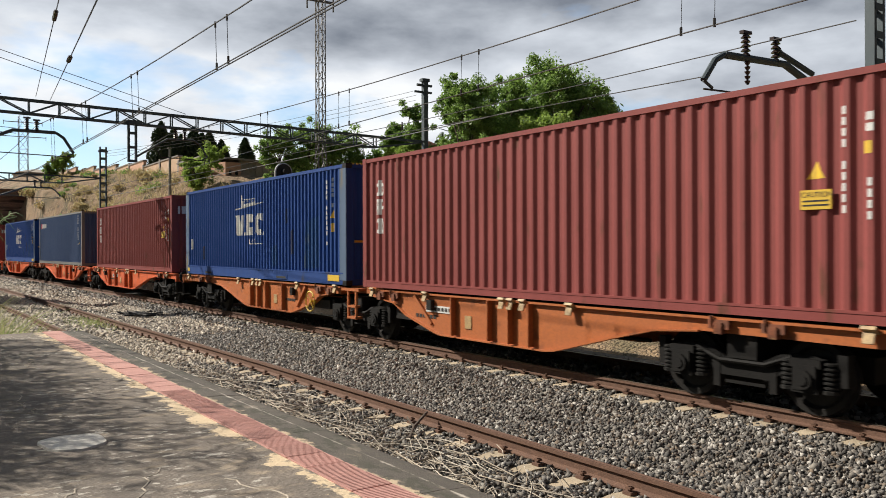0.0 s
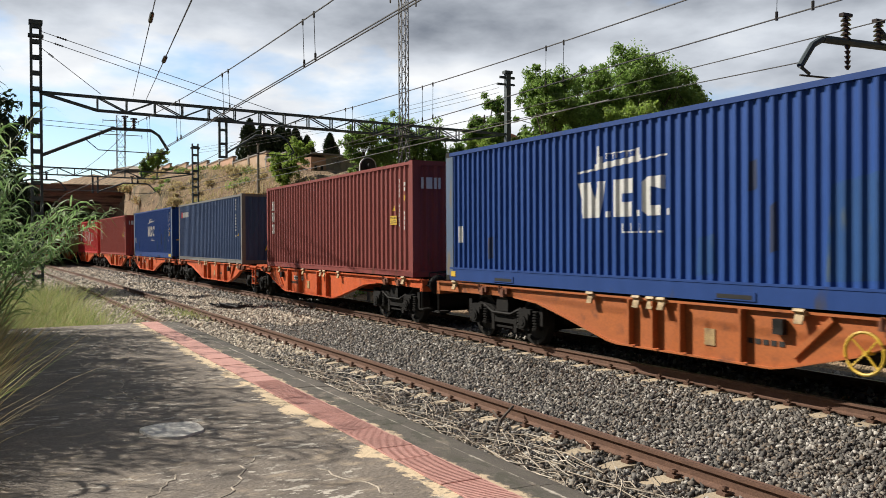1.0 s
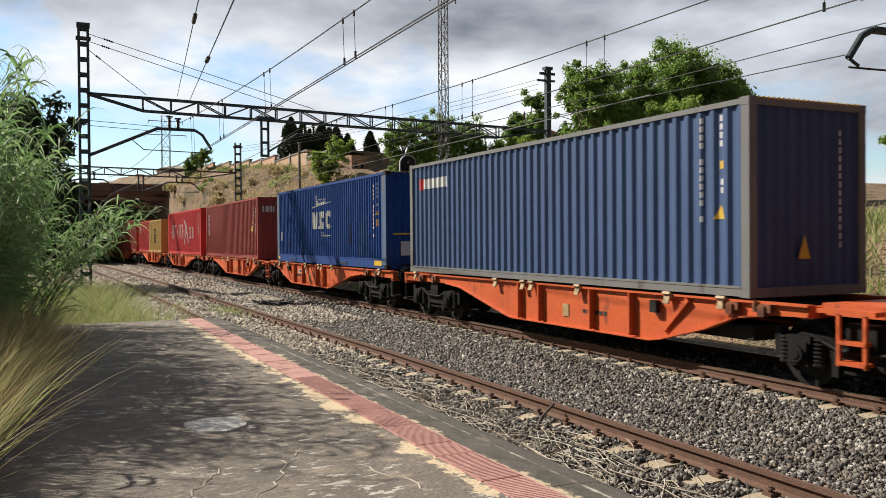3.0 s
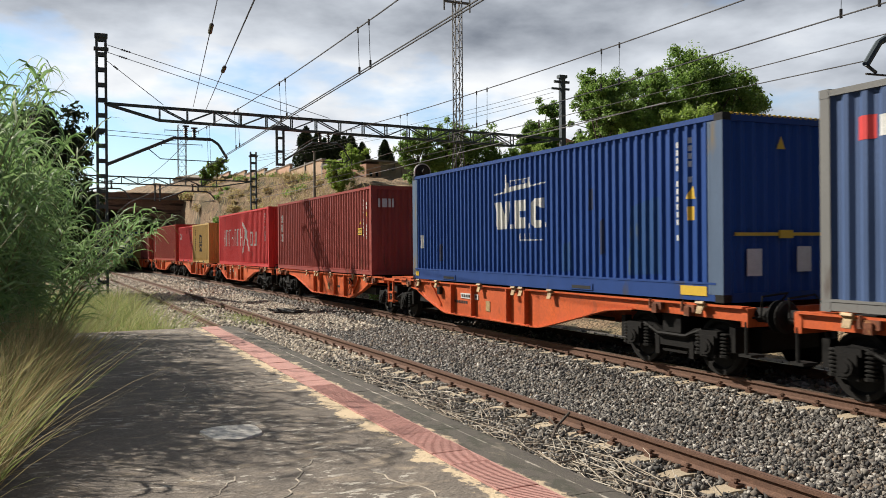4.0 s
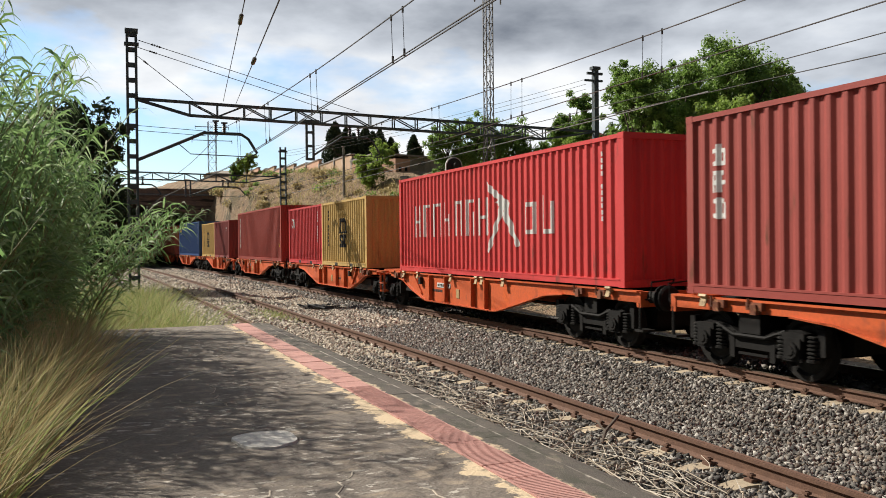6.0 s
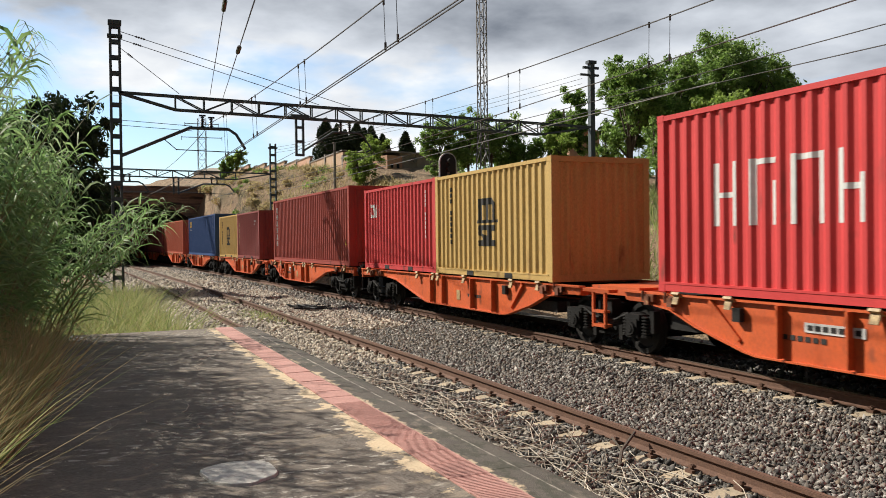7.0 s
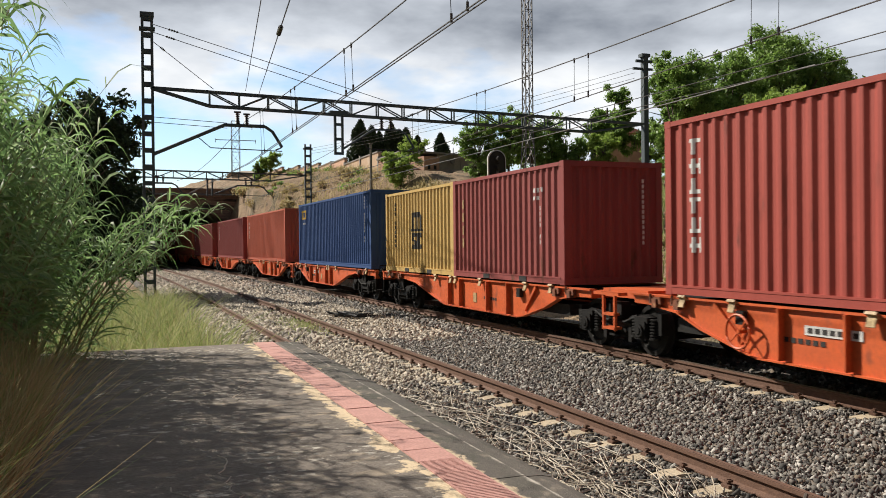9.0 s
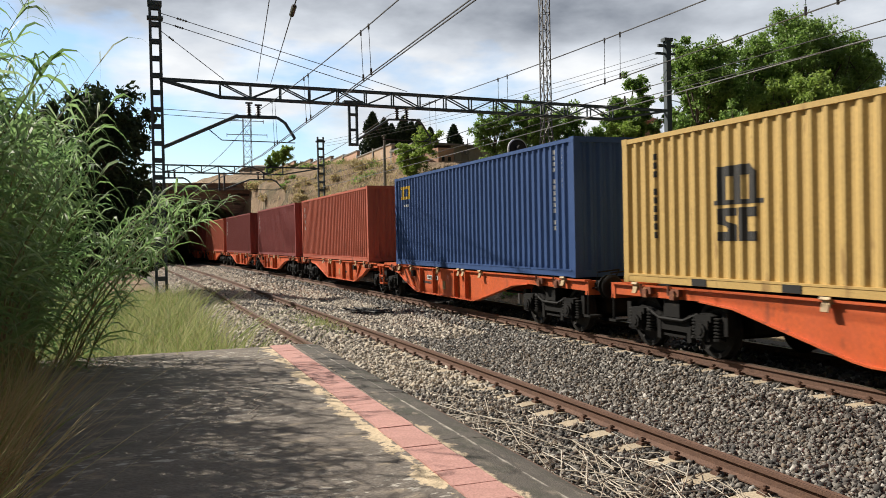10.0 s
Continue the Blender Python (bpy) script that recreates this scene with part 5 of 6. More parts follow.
def gantries():
    Y = 36.5
    g1 = thing("catenary_gantry", "dark painted lattice steel gantry spanning the tracks", "gantry", "gantries over the tracks")
    m = Geo()
    batten_mast(m, 1.40, Y, -0.9, 10.7, 0.34)
    m.box(1.15, Y - 0.16, 10.7, 1.65, Y + 0.16, 10.86)
    m.box(1.12, Y - 0.16, 10.2, 1.68, Y + 0.16, 10.3)
    part("lattice_mast", m, STEEL, g1)
    f = Geo().box(0.9, Y - 0.5, -1.2, 1.9, Y + 0.5, -0.25)
    part("footing", f, CONCRETE, g1)
    p = Geo().box(23.3, Y - 0.13, 3.5, 23.55, Y + 0.13, 10.7)
    p.box(22.95, Y - 0.05, 10.45, 23.85, Y + 0.05, 10.57)
    p.box(22.8, Y - 0.05, 10.1, 23.85, Y + 0.05, 10.2)
    p.box(23.2, Y - 0.16, 10.7, 23.65, Y + 0.16, 10.85)
    part("pole", p, STEEL, g1)
    truss(part("truss", Geo().box(1.5, Y - 0.25, 8.04, 1.62, Y + 0.25, 8.2), STEEL, g1), 1.55, 23.3, Y, 8.04, 7.56, 0.52, 1.12)
    h = Geo()
    for x in (8.58, 8.88):
        h.box(x - 0.045, Y - 0.06, 5.72, x + 0.045, Y + 0.06, 7.45)
    for z in (5.72, 6.3, 6.9):
        h.box(8.58, Y - 0.07, z, 8.88, Y + 0.07, z + 0.1)
    h.box(8.35, Y - 0.2, 7.36, 9.1, Y + 0.2, 7.48)
    part("drop_post", h, STEEL, g1)
    cantilever(g1, Y, (1.55, 5.53), (4.2, 6.75), (5.75, 6.75), (6.42, 5.95), ((4.70, 6.82), (5.05, 6.75)))
    cantilever(g1, Y, (8.88, 5.95), (10.2, 6.8), (11.35, 6.82), (11.95, 6.1), ((10.55, 6.86), (10.95, 6.84)), 0.045)
    for i, (z, q) in enumerate(((10.45, (11.0, Y, 7.95)), (10.15, (9.6, Y, 7.97)), (9.8, (3.8, Y, 8.12)))):
        s = Geo()
        s.tube((1.6, Y, z), q, 0.014, 5)
        d = Vector(q) - Vector((1.6, Y, z))
        insulator(s, Vector((1.6, Y, z)) + d * 0.06 * (1 if i < 2 else 2), Vector((1.6, Y, z)) + d * (0.10 if i < 2 else 0.2), 0.05, 4)
        part("stay_wire", s, WIRE, g1)
    for z in (6.95, 6.75):
        part("cross_wire", Geo().tube((1.55, Y, z), (4.3, Y, z - 0.12), 0.012, 5), WIRE, g1)

    Y = 66.0
    g2 = thing("catenary_gantry", "distant dark lattice steel gantry before the bridge", "gantry", "gantries over the tracks")
    m = Geo()
    batten_mast(m, 13.45, Y, 1.0, 9.7, 0.42)
    m.box(13.1, Y - 0.1, 9.3, 13.8, Y + 0.1, 9.42)
    part("lattice_mast", m, STEEL, g2)
    m = Geo()
    batten_mast(m, -3.2, Y, -0.9, 9.4, 0.42)
    part("lattice_mast", m, STEEL, g2)
    truss(part("truss", Geo().box(-3.1, Y - 0.25, 7.5, -2.9, Y + 0.25, 7.7), STEEL, g2), -3.0, 13.3, Y, 7.6, 7.35, 0.5, 1.15)
    h = Geo().box(6.0, Y - 0.06, 5.7, 6.12, Y + 0.06, 7.0).box(6.35, Y - 0.06, 5.7, 6.47, Y + 0.06, 7.0)
    part("drop_post", h, STEEL, g2)
    cantilever(g2, Y, (6.4, 5.8), (8.2, 6.5), (9.8, 6.5), (10.5, 5.9), ((8.8, 6.56), (9.2, 6.56)), 0.06)
    cantilever(g2, Y, (-3.0, 5.5), (2.0, 6.6), (3.6, 6.6), (4.3, 5.9), ((2.6, 6.66), (3.0, 6.66)), 0.06)

    Y = 10.0
    g3 = thing("catenary_mast", "dark steel mast with a bent arm behind the train", "mast")
    m = Geo()
    batten_mast(m, 18.7, Y, 0.2, 8.2, 0.34)
    part("lattice_mast", m, STEEL, g3)
    cantilever(g3, Y, (18.6, 4.6), (15.35, 5.74), (13.45, 5.70), (12.85, 5.15), ((14.1, 5.76), (15.05, 5.76)), 0.075)
    part("brace", Geo().line([(16.3, Y, 5.65), (15.2, Y, 5.95), (15.05, Y, 6.05)], 0.06, 7), STEEL, g3)
    s = Geo()
    insulator(s, (14.15, Y, 5.66), (14.15, Y, 5.2), 0.06, 5)
    part("insulator", s, INSUL, g3)


def sagging(x0, x1, y0, y1, z0, z1, sag, n=26):
    return [(x0 + (x1 - x0) * i / n, y0 + (y1 - y0) * i / n, z0 + (z1 - z0) * i / n - sag * 4 * (i / n) * (1 - i / n)) for i in range(n + 1)]


def wire(pts, r, label, material=None):
    g = Geo().line(pts, r, 5)
    return tagged(part("overhead_wire", g, material or WIRE), label, "wire", "overhead wires")


def at_y(pts, y):
    for p, q in zip(pts, pts[1:]):
        if min(p[1], q[1]) <= y <= max(p[1], q[1]):
            t = (y - p[1]) / (q[1] - p[1])
            return Vector(p).lerp(Vector(q), t)
    return None


def overhead():
    for xm, xc, ya, label in ((5.15, 5.11, -24.0, "siding"), (10.35, 10.27, -24.0, "main line")):
        carry = sagging(xm, xm - 0.1, ya, 36.5, 6.95, 7.0, 0.95)
        run = [(xc, ya, 5.28), (xc, 36.5, 5.30), (xc - 0.9, 66, 5.6), (xc - 1.2, 78, 5.3)]
        wire(carry, 0.013, "dark sagging carrier wire over the " + label)
        wire(run, 0.012, "taut contact wire over the " + label)
        if label == "siding":
            wire([(x + 0.07, y, z) for x, y, z in run], 0.012, "taut contact wire over the " + label)
        wire(sagging(xm - 0.1, xm - 1.2, 36.5, 66, 7.0, 6.8, 0.5), 0.013, "dark sagging carrier wire over the " + label)
        for y in ((-5.0, 1.3, 7.6, 13.9, 20.2, 26.5, 32.4) if label == "siding" else (-4.0, 1.9, 7.7, 13.6, 19.4, 25.1, 31.0)):
            for e in (0, 0.62):
                a, b = at_y(carry, y + e), at_y(run, y + e)
                g = Geo().tube(a, b, 0.006, 4)
                g.tube(b + Vector((0, 0, -0.03)), b + Vector((0, 0, 0.10)), 0.022, 6)
                g.tube(a + Vector((0, 0, -0.08)), a + Vector((0, 0, 0.03)), 0.02, 6)
                tagged(part("dropper", g, WIRE), "thin dropper wire with dark clamps", "wire", "droppers of the overhead wires")
    wire(sagging(14.5, 14.4, 8, 36.5, 6.05, 6.5, 0.12), 0.012, "dark wire behind the train")
    wire([(13.0, 10, 5.25), (13.0, 28, 5.65), (13.0, 36.5, 5.72), (12.0, 66, 6.0)], 0.011, "dark wire behind the train")
    wire(sagging(13.4, 13.2, 16, 66, 5.5, 5.9, 0.1), 0.016, "pale cable behind the train", GALV)
    for k in range(3):
        wire(sagging(22.9, 13.6, 36.5, 66, 10.2 - 0.25 * k, 9.4 - 0.2 * k, 0.3), 0.010, "dark wire on the poles behind the train")
    # anchor wires that climb from the gantry, with strain insulators
    for a, b in (((5.52, 36.5, 7.98), (3.42, 19.2, 6.15)), ((5.02, 36.5, 8.12), (3.05, 18.6, 6.9))):
        a, b = Vector(a), Vector(b)
        d = (b - a).normalized()
        w = wire([a, b, b + d * 24], 0.011, "climbing anchor wire with a strain insulator")
        s = Geo()
        insulator(s, b - d * 0.5, b + d * 0.5, 0.05, 7)
        part("insulator", s, INSUL, w)


def lattice_tower(name, label, x, y, z0, z1, w0, w1, material, step, cross=None):
    t = thing(name, label, "tower")
    g = Geo()
    n = int((z1 - z0) / step)
    lev = [(z0 + (z1 - z0) * i / n, w0 + (w1 - w0) * min(i / (n * 0.35), 1)) for i in range(n + 1)]
    b = 0.05 if w1 < 1.2 else 0.085
    for (za, wa), (zb, wb) in zip(lev, lev[1:]):
        ca = [(x + sx * wa / 2, y + sy * wa / 2, za) for sx, sy in ((-1, -1), (1, -1), (1, 1), (-1, 1))]
        cb = [(x + sx * wb / 2, y + sy * wb / 2, zb) for sx, sy in ((-1, -1), (1, -1), (1, 1), (-1, 1))]
        for i in range(4):
            j = (i + 1) % 4
            g.beam(ca[i], cb[i], b, b)
            g.beam(ca[i], cb[j], b * 0.6, b * 0.6)
            g.beam(cb[i], cb[j], b * 0.5, b * 0.5)
    part("lattice", g, material, t)
    for z, half in cross or ():
        c = Geo().beam((x - half, y, z), (x + half, y, z), 0.12, 0.12)
        for s in (-1, 1):
            c.tube((x + s * half, y, z - 0.5), (x + s * half, y, z + 0.2), 0.05, 6)
        part("cross_arm", c, material, t)
    return t


# ---- buildings ----
HOUSE = (24.2, 70.5, 7.25)


def buildings():
    h = thing("brick_house", "low grey brown block house with a peach end wall", "house", "", pose(*HOUSE, 0, 0, 16))
    x, y, z = 0.0, 0.0, 0.0
    part("wall", Geo().box(x + 1.6, y, z - 1, x + 9.0, y + 7, z + 2.55), GREYBLOCK, h)
    part("end_wall", Geo().box(x, y - 0.3, z - 1, x + 1.6, y + 7, z + 2.3), PEACH, h, "peach rendered end wall")
    part("roof", Geo().box(x - 0.1, y - 0.4, z + 2.55, x + 9.1, y + 7.2, z + 2.7), CONCRETE, h)
    for wx in (0.35, 1.0):
        w = part("window", Geo().box(x + wx, y - 0.33, z + 1.2, x + wx + 0.28, y - 0.29, z + 1.55), OPENING_SHADE, h)
    for i in range(9):
        part("pilaster", Geo().box(x + 1.9 + 0.75 * i, y - 0.06, z - 1, x + 2.05 + 0.75 * i, y + 0.02, z + 2.2), GREYBLOCK, h)
    g = Geo().tube((x + 3.2, y - 0.2, z + 1.9), (x + 3.2, y - 0.2, z + 3.2), 0.04, 5)
    g.tube((x + 3.0, y - 0.3, z + 2.0), (x + 3.0, y - 0.45, z + 2.0), 0.22, 10)
    part("dish_mast", g, GALV, h)
    # villas far beyond the bridge
    for bx, by, bz, w, d, hh, mt in ((18.5, 160, 11.6, 9, 8, 3.8, GREYBLOCK), (9.0, 180, 9.8, 12, 8, 4.0, GREYBLOCK), (1.0, 200, 10, 10, 8, 4.5, OCHREWALL)):
        v = thing("house", "far grey and ochre house with a low roof", "house", "far houses")
        part("wall", Geo().box(bx, by, bz - 8, bx + w, by + d, bz + hh), mt, v)
        r = Geo()
        r.add([(bx - 0.4, by - 0.4, bz + hh), (bx + w + 0.4, by - 0.4, bz + hh), (bx + w + 0.4, by + d + 0.4, bz + hh), (bx - 0.4, by + d + 0.4, bz + hh), (bx + w * 0.3, by + d / 2, bz + hh + 0.9), (bx + w * 0.7, by + d / 2, bz + hh + 0.9)],
              [(0, 1, 5, 4), (2, 3, 4, 5), (1, 2, 5), (3, 0, 4), (3, 2, 1, 0)])
        part("roof", r, GREYBLOCK, v)
        for i in range(3):
            part("window", Geo().box(bx + w * (0.15 + 0.27 * i), by - 0.05, bz + hh - 2.2, bx + w * (0.15 + 0.27 * i) + 1.1, by + 0.02, bz + hh - 0.9), OPENING_SHADE, v)
    v = thing("house", "house with a terracotta roof among the trees", "house", "far houses")
    part("wall", Geo().box(42.6, 70, 7, 46.0, 73.5, 12.2), PEACH, v)
    part("roof", Geo().add([(42.2, 69.6, 12.2), (46.4, 69.6, 12.2), (46.4, 73.9, 12.2), (42.2, 73.9, 12.2), (44.3, 70.8, 13.2), (44.3, 72.8, 13.2)], [(0, 1, 4), (1, 2, 5, 4), (2, 3, 5), (3, 0, 4, 5), (3, 2, 1, 0)]), ROOF, v)


def lamp_post(x, y, z0, z1):
    t = thing("concrete_post", "slim grey concrete post on the bank", "post")
    part("shaft", Geo().tube((x, y, z0), (x, y, z1), 0.13, 8, 0.09), CONCRETE, t)
    part("cap", Geo().box(x - 0.14, y - 0.14, z1, x + 0.14, y + 0.14, z1 + 0.06), CONCRETE, t)


def signal(x, y, z0, z1):
    t = thing("railway_signal", "black railway signal head with white rim on a post", "signal")
    part("post", Geo().tube((x, y, z0), (x, y, z1), 0.08, 8), GALV, t)
    def board(w, h, y0, y1):
        out = [(w * math.cos(k * math.pi / 10), h + w * math.sin(k * math.pi / 10)) for k in range(11)] + [(w * math.cos(math.pi + k * math.pi / 10), -h + w * math.sin(math.pi + k * math.pi / 10)) for k in range(11)]
        n = len(out)
        g = Geo()
        g.v = [(x + a, yy, z1 + b) for yy in (y0, y1) for a, b in out]
        g.f = [tuple(range(n)), tuple(reversed(range(n, 2 * n)))] + [((i + 1) % n, i, n + i, n + (i + 1) % n) for i in range(n)]
        return g
    part("target_rim", board(0.36, 0.30, y - 0.02, y + 0.04), WHITE, t, "white rim of the signal head")
    head = part("target", board(0.31, 0.30, y - 0.06, y - 0.02), BLACK, t, "long round ended black signal head")
    for dz in (-0.3, 0.0, 0.3):
        part("lamp_hood", Geo().tube((x, y - 0.28, z1 + dz), (x, y - 0.06, z1 + dz), 0.11, 10), BLACK, head)


# ---- plants ----
def leaf_cards(centres, size, rng, squash=0.6):
    """Small four-cornered leaves round each centre, turned at random."""
    k = len(centres)
    a = rng.normal(size=(k, 3))
    a /= np.linalg.norm(a, axis=1)[:, None]
    b = np.cross(a, rng.normal(size=(k, 3)))
    b /= np.linalg.norm(b, axis=1)[:, None]
    s = size * rng.uniform(0.6, 1.3, (k, 1))
    tip, wide = a * s, b * s * squash
    v = np.stack([centres - tip, centres + wide * 0.7, centres + tip, centres - wide * 0.7], 1).reshape(-1, 3)
    f = (np.arange(4)[None] + 4 * np.arange(k)[:, None])
    return v, f


def quick_mesh(name, v, f, material):
    me = bpy.data.meshes.new(name)
    n = f.shape[1]
    me.vertices.add(len(v))
    me.vertices.foreach_set("co", np.ascontiguousarray(v, dtype=np.float32).ravel())
    me.loops.add(f.size)
    me.loops.foreach_set("vertex_index", f.astype(np.int32).ravel())
    me.polygons.add(len(f))
    me.polygons.foreach_set("loop_start", (np.arange(len(f)) * n).astype(np.int32))
    me.update(calc_edges=True)
    me.materials.append(material)
    return me


def tree(x, y, z, height, radius, label, material=None, seed=1, leaves=9000, clumps=26, leaf=0.22, trunk=0.35, low=0.30):
    rng = np.random.default_rng(seed)
    t = thing("tree", label, "tree", "", pose(x, y, z))
    g = Geo()
    top = Vector((0, 0, height * 0.72))
    g.tube((0, 0, -1.5), (0, 0, height * 0.4), trunk, 8, trunk * 0.7)
    g.tube((0, 0, height * 0.4), top, trunk * 0.7, 7, trunk * 0.2)
    cen = []
    for i in range(max(clumps // 4, 8)):
        a = rng.uniform(0, 6.28)
        u = low + (1 - low) * rng.uniform(0.12, 0.86)
        wide = radius * math.sin(math.pi * min((u - low) / (1 - low) * 0.80 + 0.18, 1)) ** 0.6
        r = wide * rng.uniform(0.25, 0.82)
        limb = np.array([r * math.cos(a), r * math.sin(a), u * height])
        g.tube((0, 0, height * rng.uniform(0.22, 0.45)), tuple(limb), trunk * 0.3, 5, 0.04)
        for j in range(11):
            d = rng.normal(size=3) * np.array([1, 1, 1.15])
            c = limb + d * radius * 0.17
            cen.append((c, radius * rng.uniform(0.05, 0.15)))
            g.tube(tuple(limb), tuple(c), 0.04, 4, 0.015)
    part("trunk", g, BARK, t)
    pts = []
    per = leaves // len(cen)
    for c, r in cen:
        d = rng.normal(size=(per, 3))
        d /= np.linalg.norm(d, axis=1)[:, None]
        pts.append(c + d * (r * rng.uniform(0.05, 1.9, (per, 1)) ** 0.8) * np.array([1.0, 1.0, 0.95]))
    v, f = leaf_cards(np.concatenate(pts), leaf, rng)
    part("crown", quick_mesh("crown", v, f, material or LEAF), None, t)
    return t


def cypress(x, y, z, height, radius, seed):
    rng = np.random.default_rng(seed)
    t = thing("cypress", "tall narrow dark green cypress", "tree", "cypresses on the hill", pose(x, y, z))
    part("trunk", Geo().tube((0, 0, -0.5), (0, 0, height * 0.6), 0.14, 6, 0.05), BARK, t)
    k = 5000
    u = rng.uniform(0.02, 1, k)
    a = rng.uniform(0, 6.28, k)
    r = radius * np.sin(np.pi * np.clip(u * 0.8 + 0.2, 0, 1)) ** 0.8 * (1 + 0.3 * np.sin(a * 3 + u * 14)) * rng.uniform(0.55, 1.05, k)
    v, f = leaf_cards(np.stack([r * np.cos(a), r * np.sin(a), u * height], 1), 0.30, rng, 0.45)
    part("crown", quick_mesh("crown", v, f, PINE), None, t)


def blades(roots, tips, width, rng, droop, segs=4):
    """Long tapering strips from roots to tips, drooping at the end."""
    k = len(roots)
    side = np.cross(tips - roots, rng.normal(size=(k, 3)))
    side /= np.linalg.norm(side, axis=1)[:, None] + 1e-9
    rows = []
    for i in range(segs + 1):
        t = i / segs
        c = roots + (tips - roots) * t
        c[:, 2] += droop * (t * (1 - t) * 1.6 - t * t * 0.6)
        w = (width * (0.55 + 1.0 * t if t < 0.35 else (1 - t) * 1.4 + 0.03))[:, None]
        rows += [c - side * w, c + side * w]
    v = np.stack(rows, 1).reshape(-1, 3)
    n = 2 * (segs + 1)
    f = np.concatenate([np.array([[2 * i, 2 * i + 1, 2 * i + 3, 2 * i + 2]]) for i in range(segs)])
    f = (f[None] + n * np.arange(k)[:, None, None]).reshape(-1, 4)
    return v, f


def reed_bed(name, label, n, area, heights, lean, seed, leaves=16, length=0.75, width=0.026, rise=lambda x: 1.0):
    """Canes with long drooping leaves."""
    rng = np.random.default_rng(seed)
    stalk = Geo()
    roots, tips = [], []
    for i in range(n):
        x, y, z = area(rng)
        h = rng.uniform(*heights) * rise(x)
        tilt = np.array([rng.normal(lean[0], 0.22), rng.normal(lean[1], 0.2)])
        pts = []
        for s in range(6):
            u = s / 5
            pts.append(np.array([x + tilt[0] * h * 0.55 * u ** 1.8, y + tilt[1] * h * 0.55 * u ** 1.8, z + h * u * (1 - 0.06 * u)]))
        for s in range(5):
            stalk.tube(pts[s], pts[s + 1], 0.014 * (1 - s / 6), 4, 0.014 * (1 - (s + 1) / 6))
        for j in range(leaves):
            u = rng.uniform(0.12, 1.0) ** 0.75
            s = min(int(u * 5), 4)
            p = pts[s] + (pts[s + 1] - pts[s]) * (u * 5 - s)
            a = rng.uniform(0, 6.28)
            l = length * rng.uniform(0.6, 1.25) * (1.05 - 0.4 * u)
            up = rng.uniform(-0.15, 0.85)
            roots.append(p)
            tips.append(p + np.array([math.cos(a) * l + 0.15 * lean[0], math.sin(a) * l, up * l]))
    roots, tips = np.array(roots), np.array(tips)
    v, f = blades(roots, tips, width * rng.uniform(0.6, 1.25, len(roots)), rng, 0.55 * length)
    bed = tagged(part(name, quick_mesh(name, v, f, REED), None), label, "reeds", "", "stuff")
    part("stalks", stalk, CANE, bed, "pale green cane stalks")
    return bed


def grass_patch(name, label, n, area, heights, material, seed, width=0.007, spread=0.35):
    rng = np.random.default_rng(seed)
    roots = np.array([area(rng) for i in range(n)])
    h = rng.uniform(*heights, n)
    tips = roots + np.stack([rng.normal(0, spread, n) * h, rng.normal(0, spread, n) * h, h], 1)
    v, f = blades(roots, tips, width * rng.uniform(0.6, 1.3, n), rng, 0.17 * heights[1], 4)
    return tagged(part(name, quick_mesh(name, v, f, material), None), label, "grass", "", "stuff")


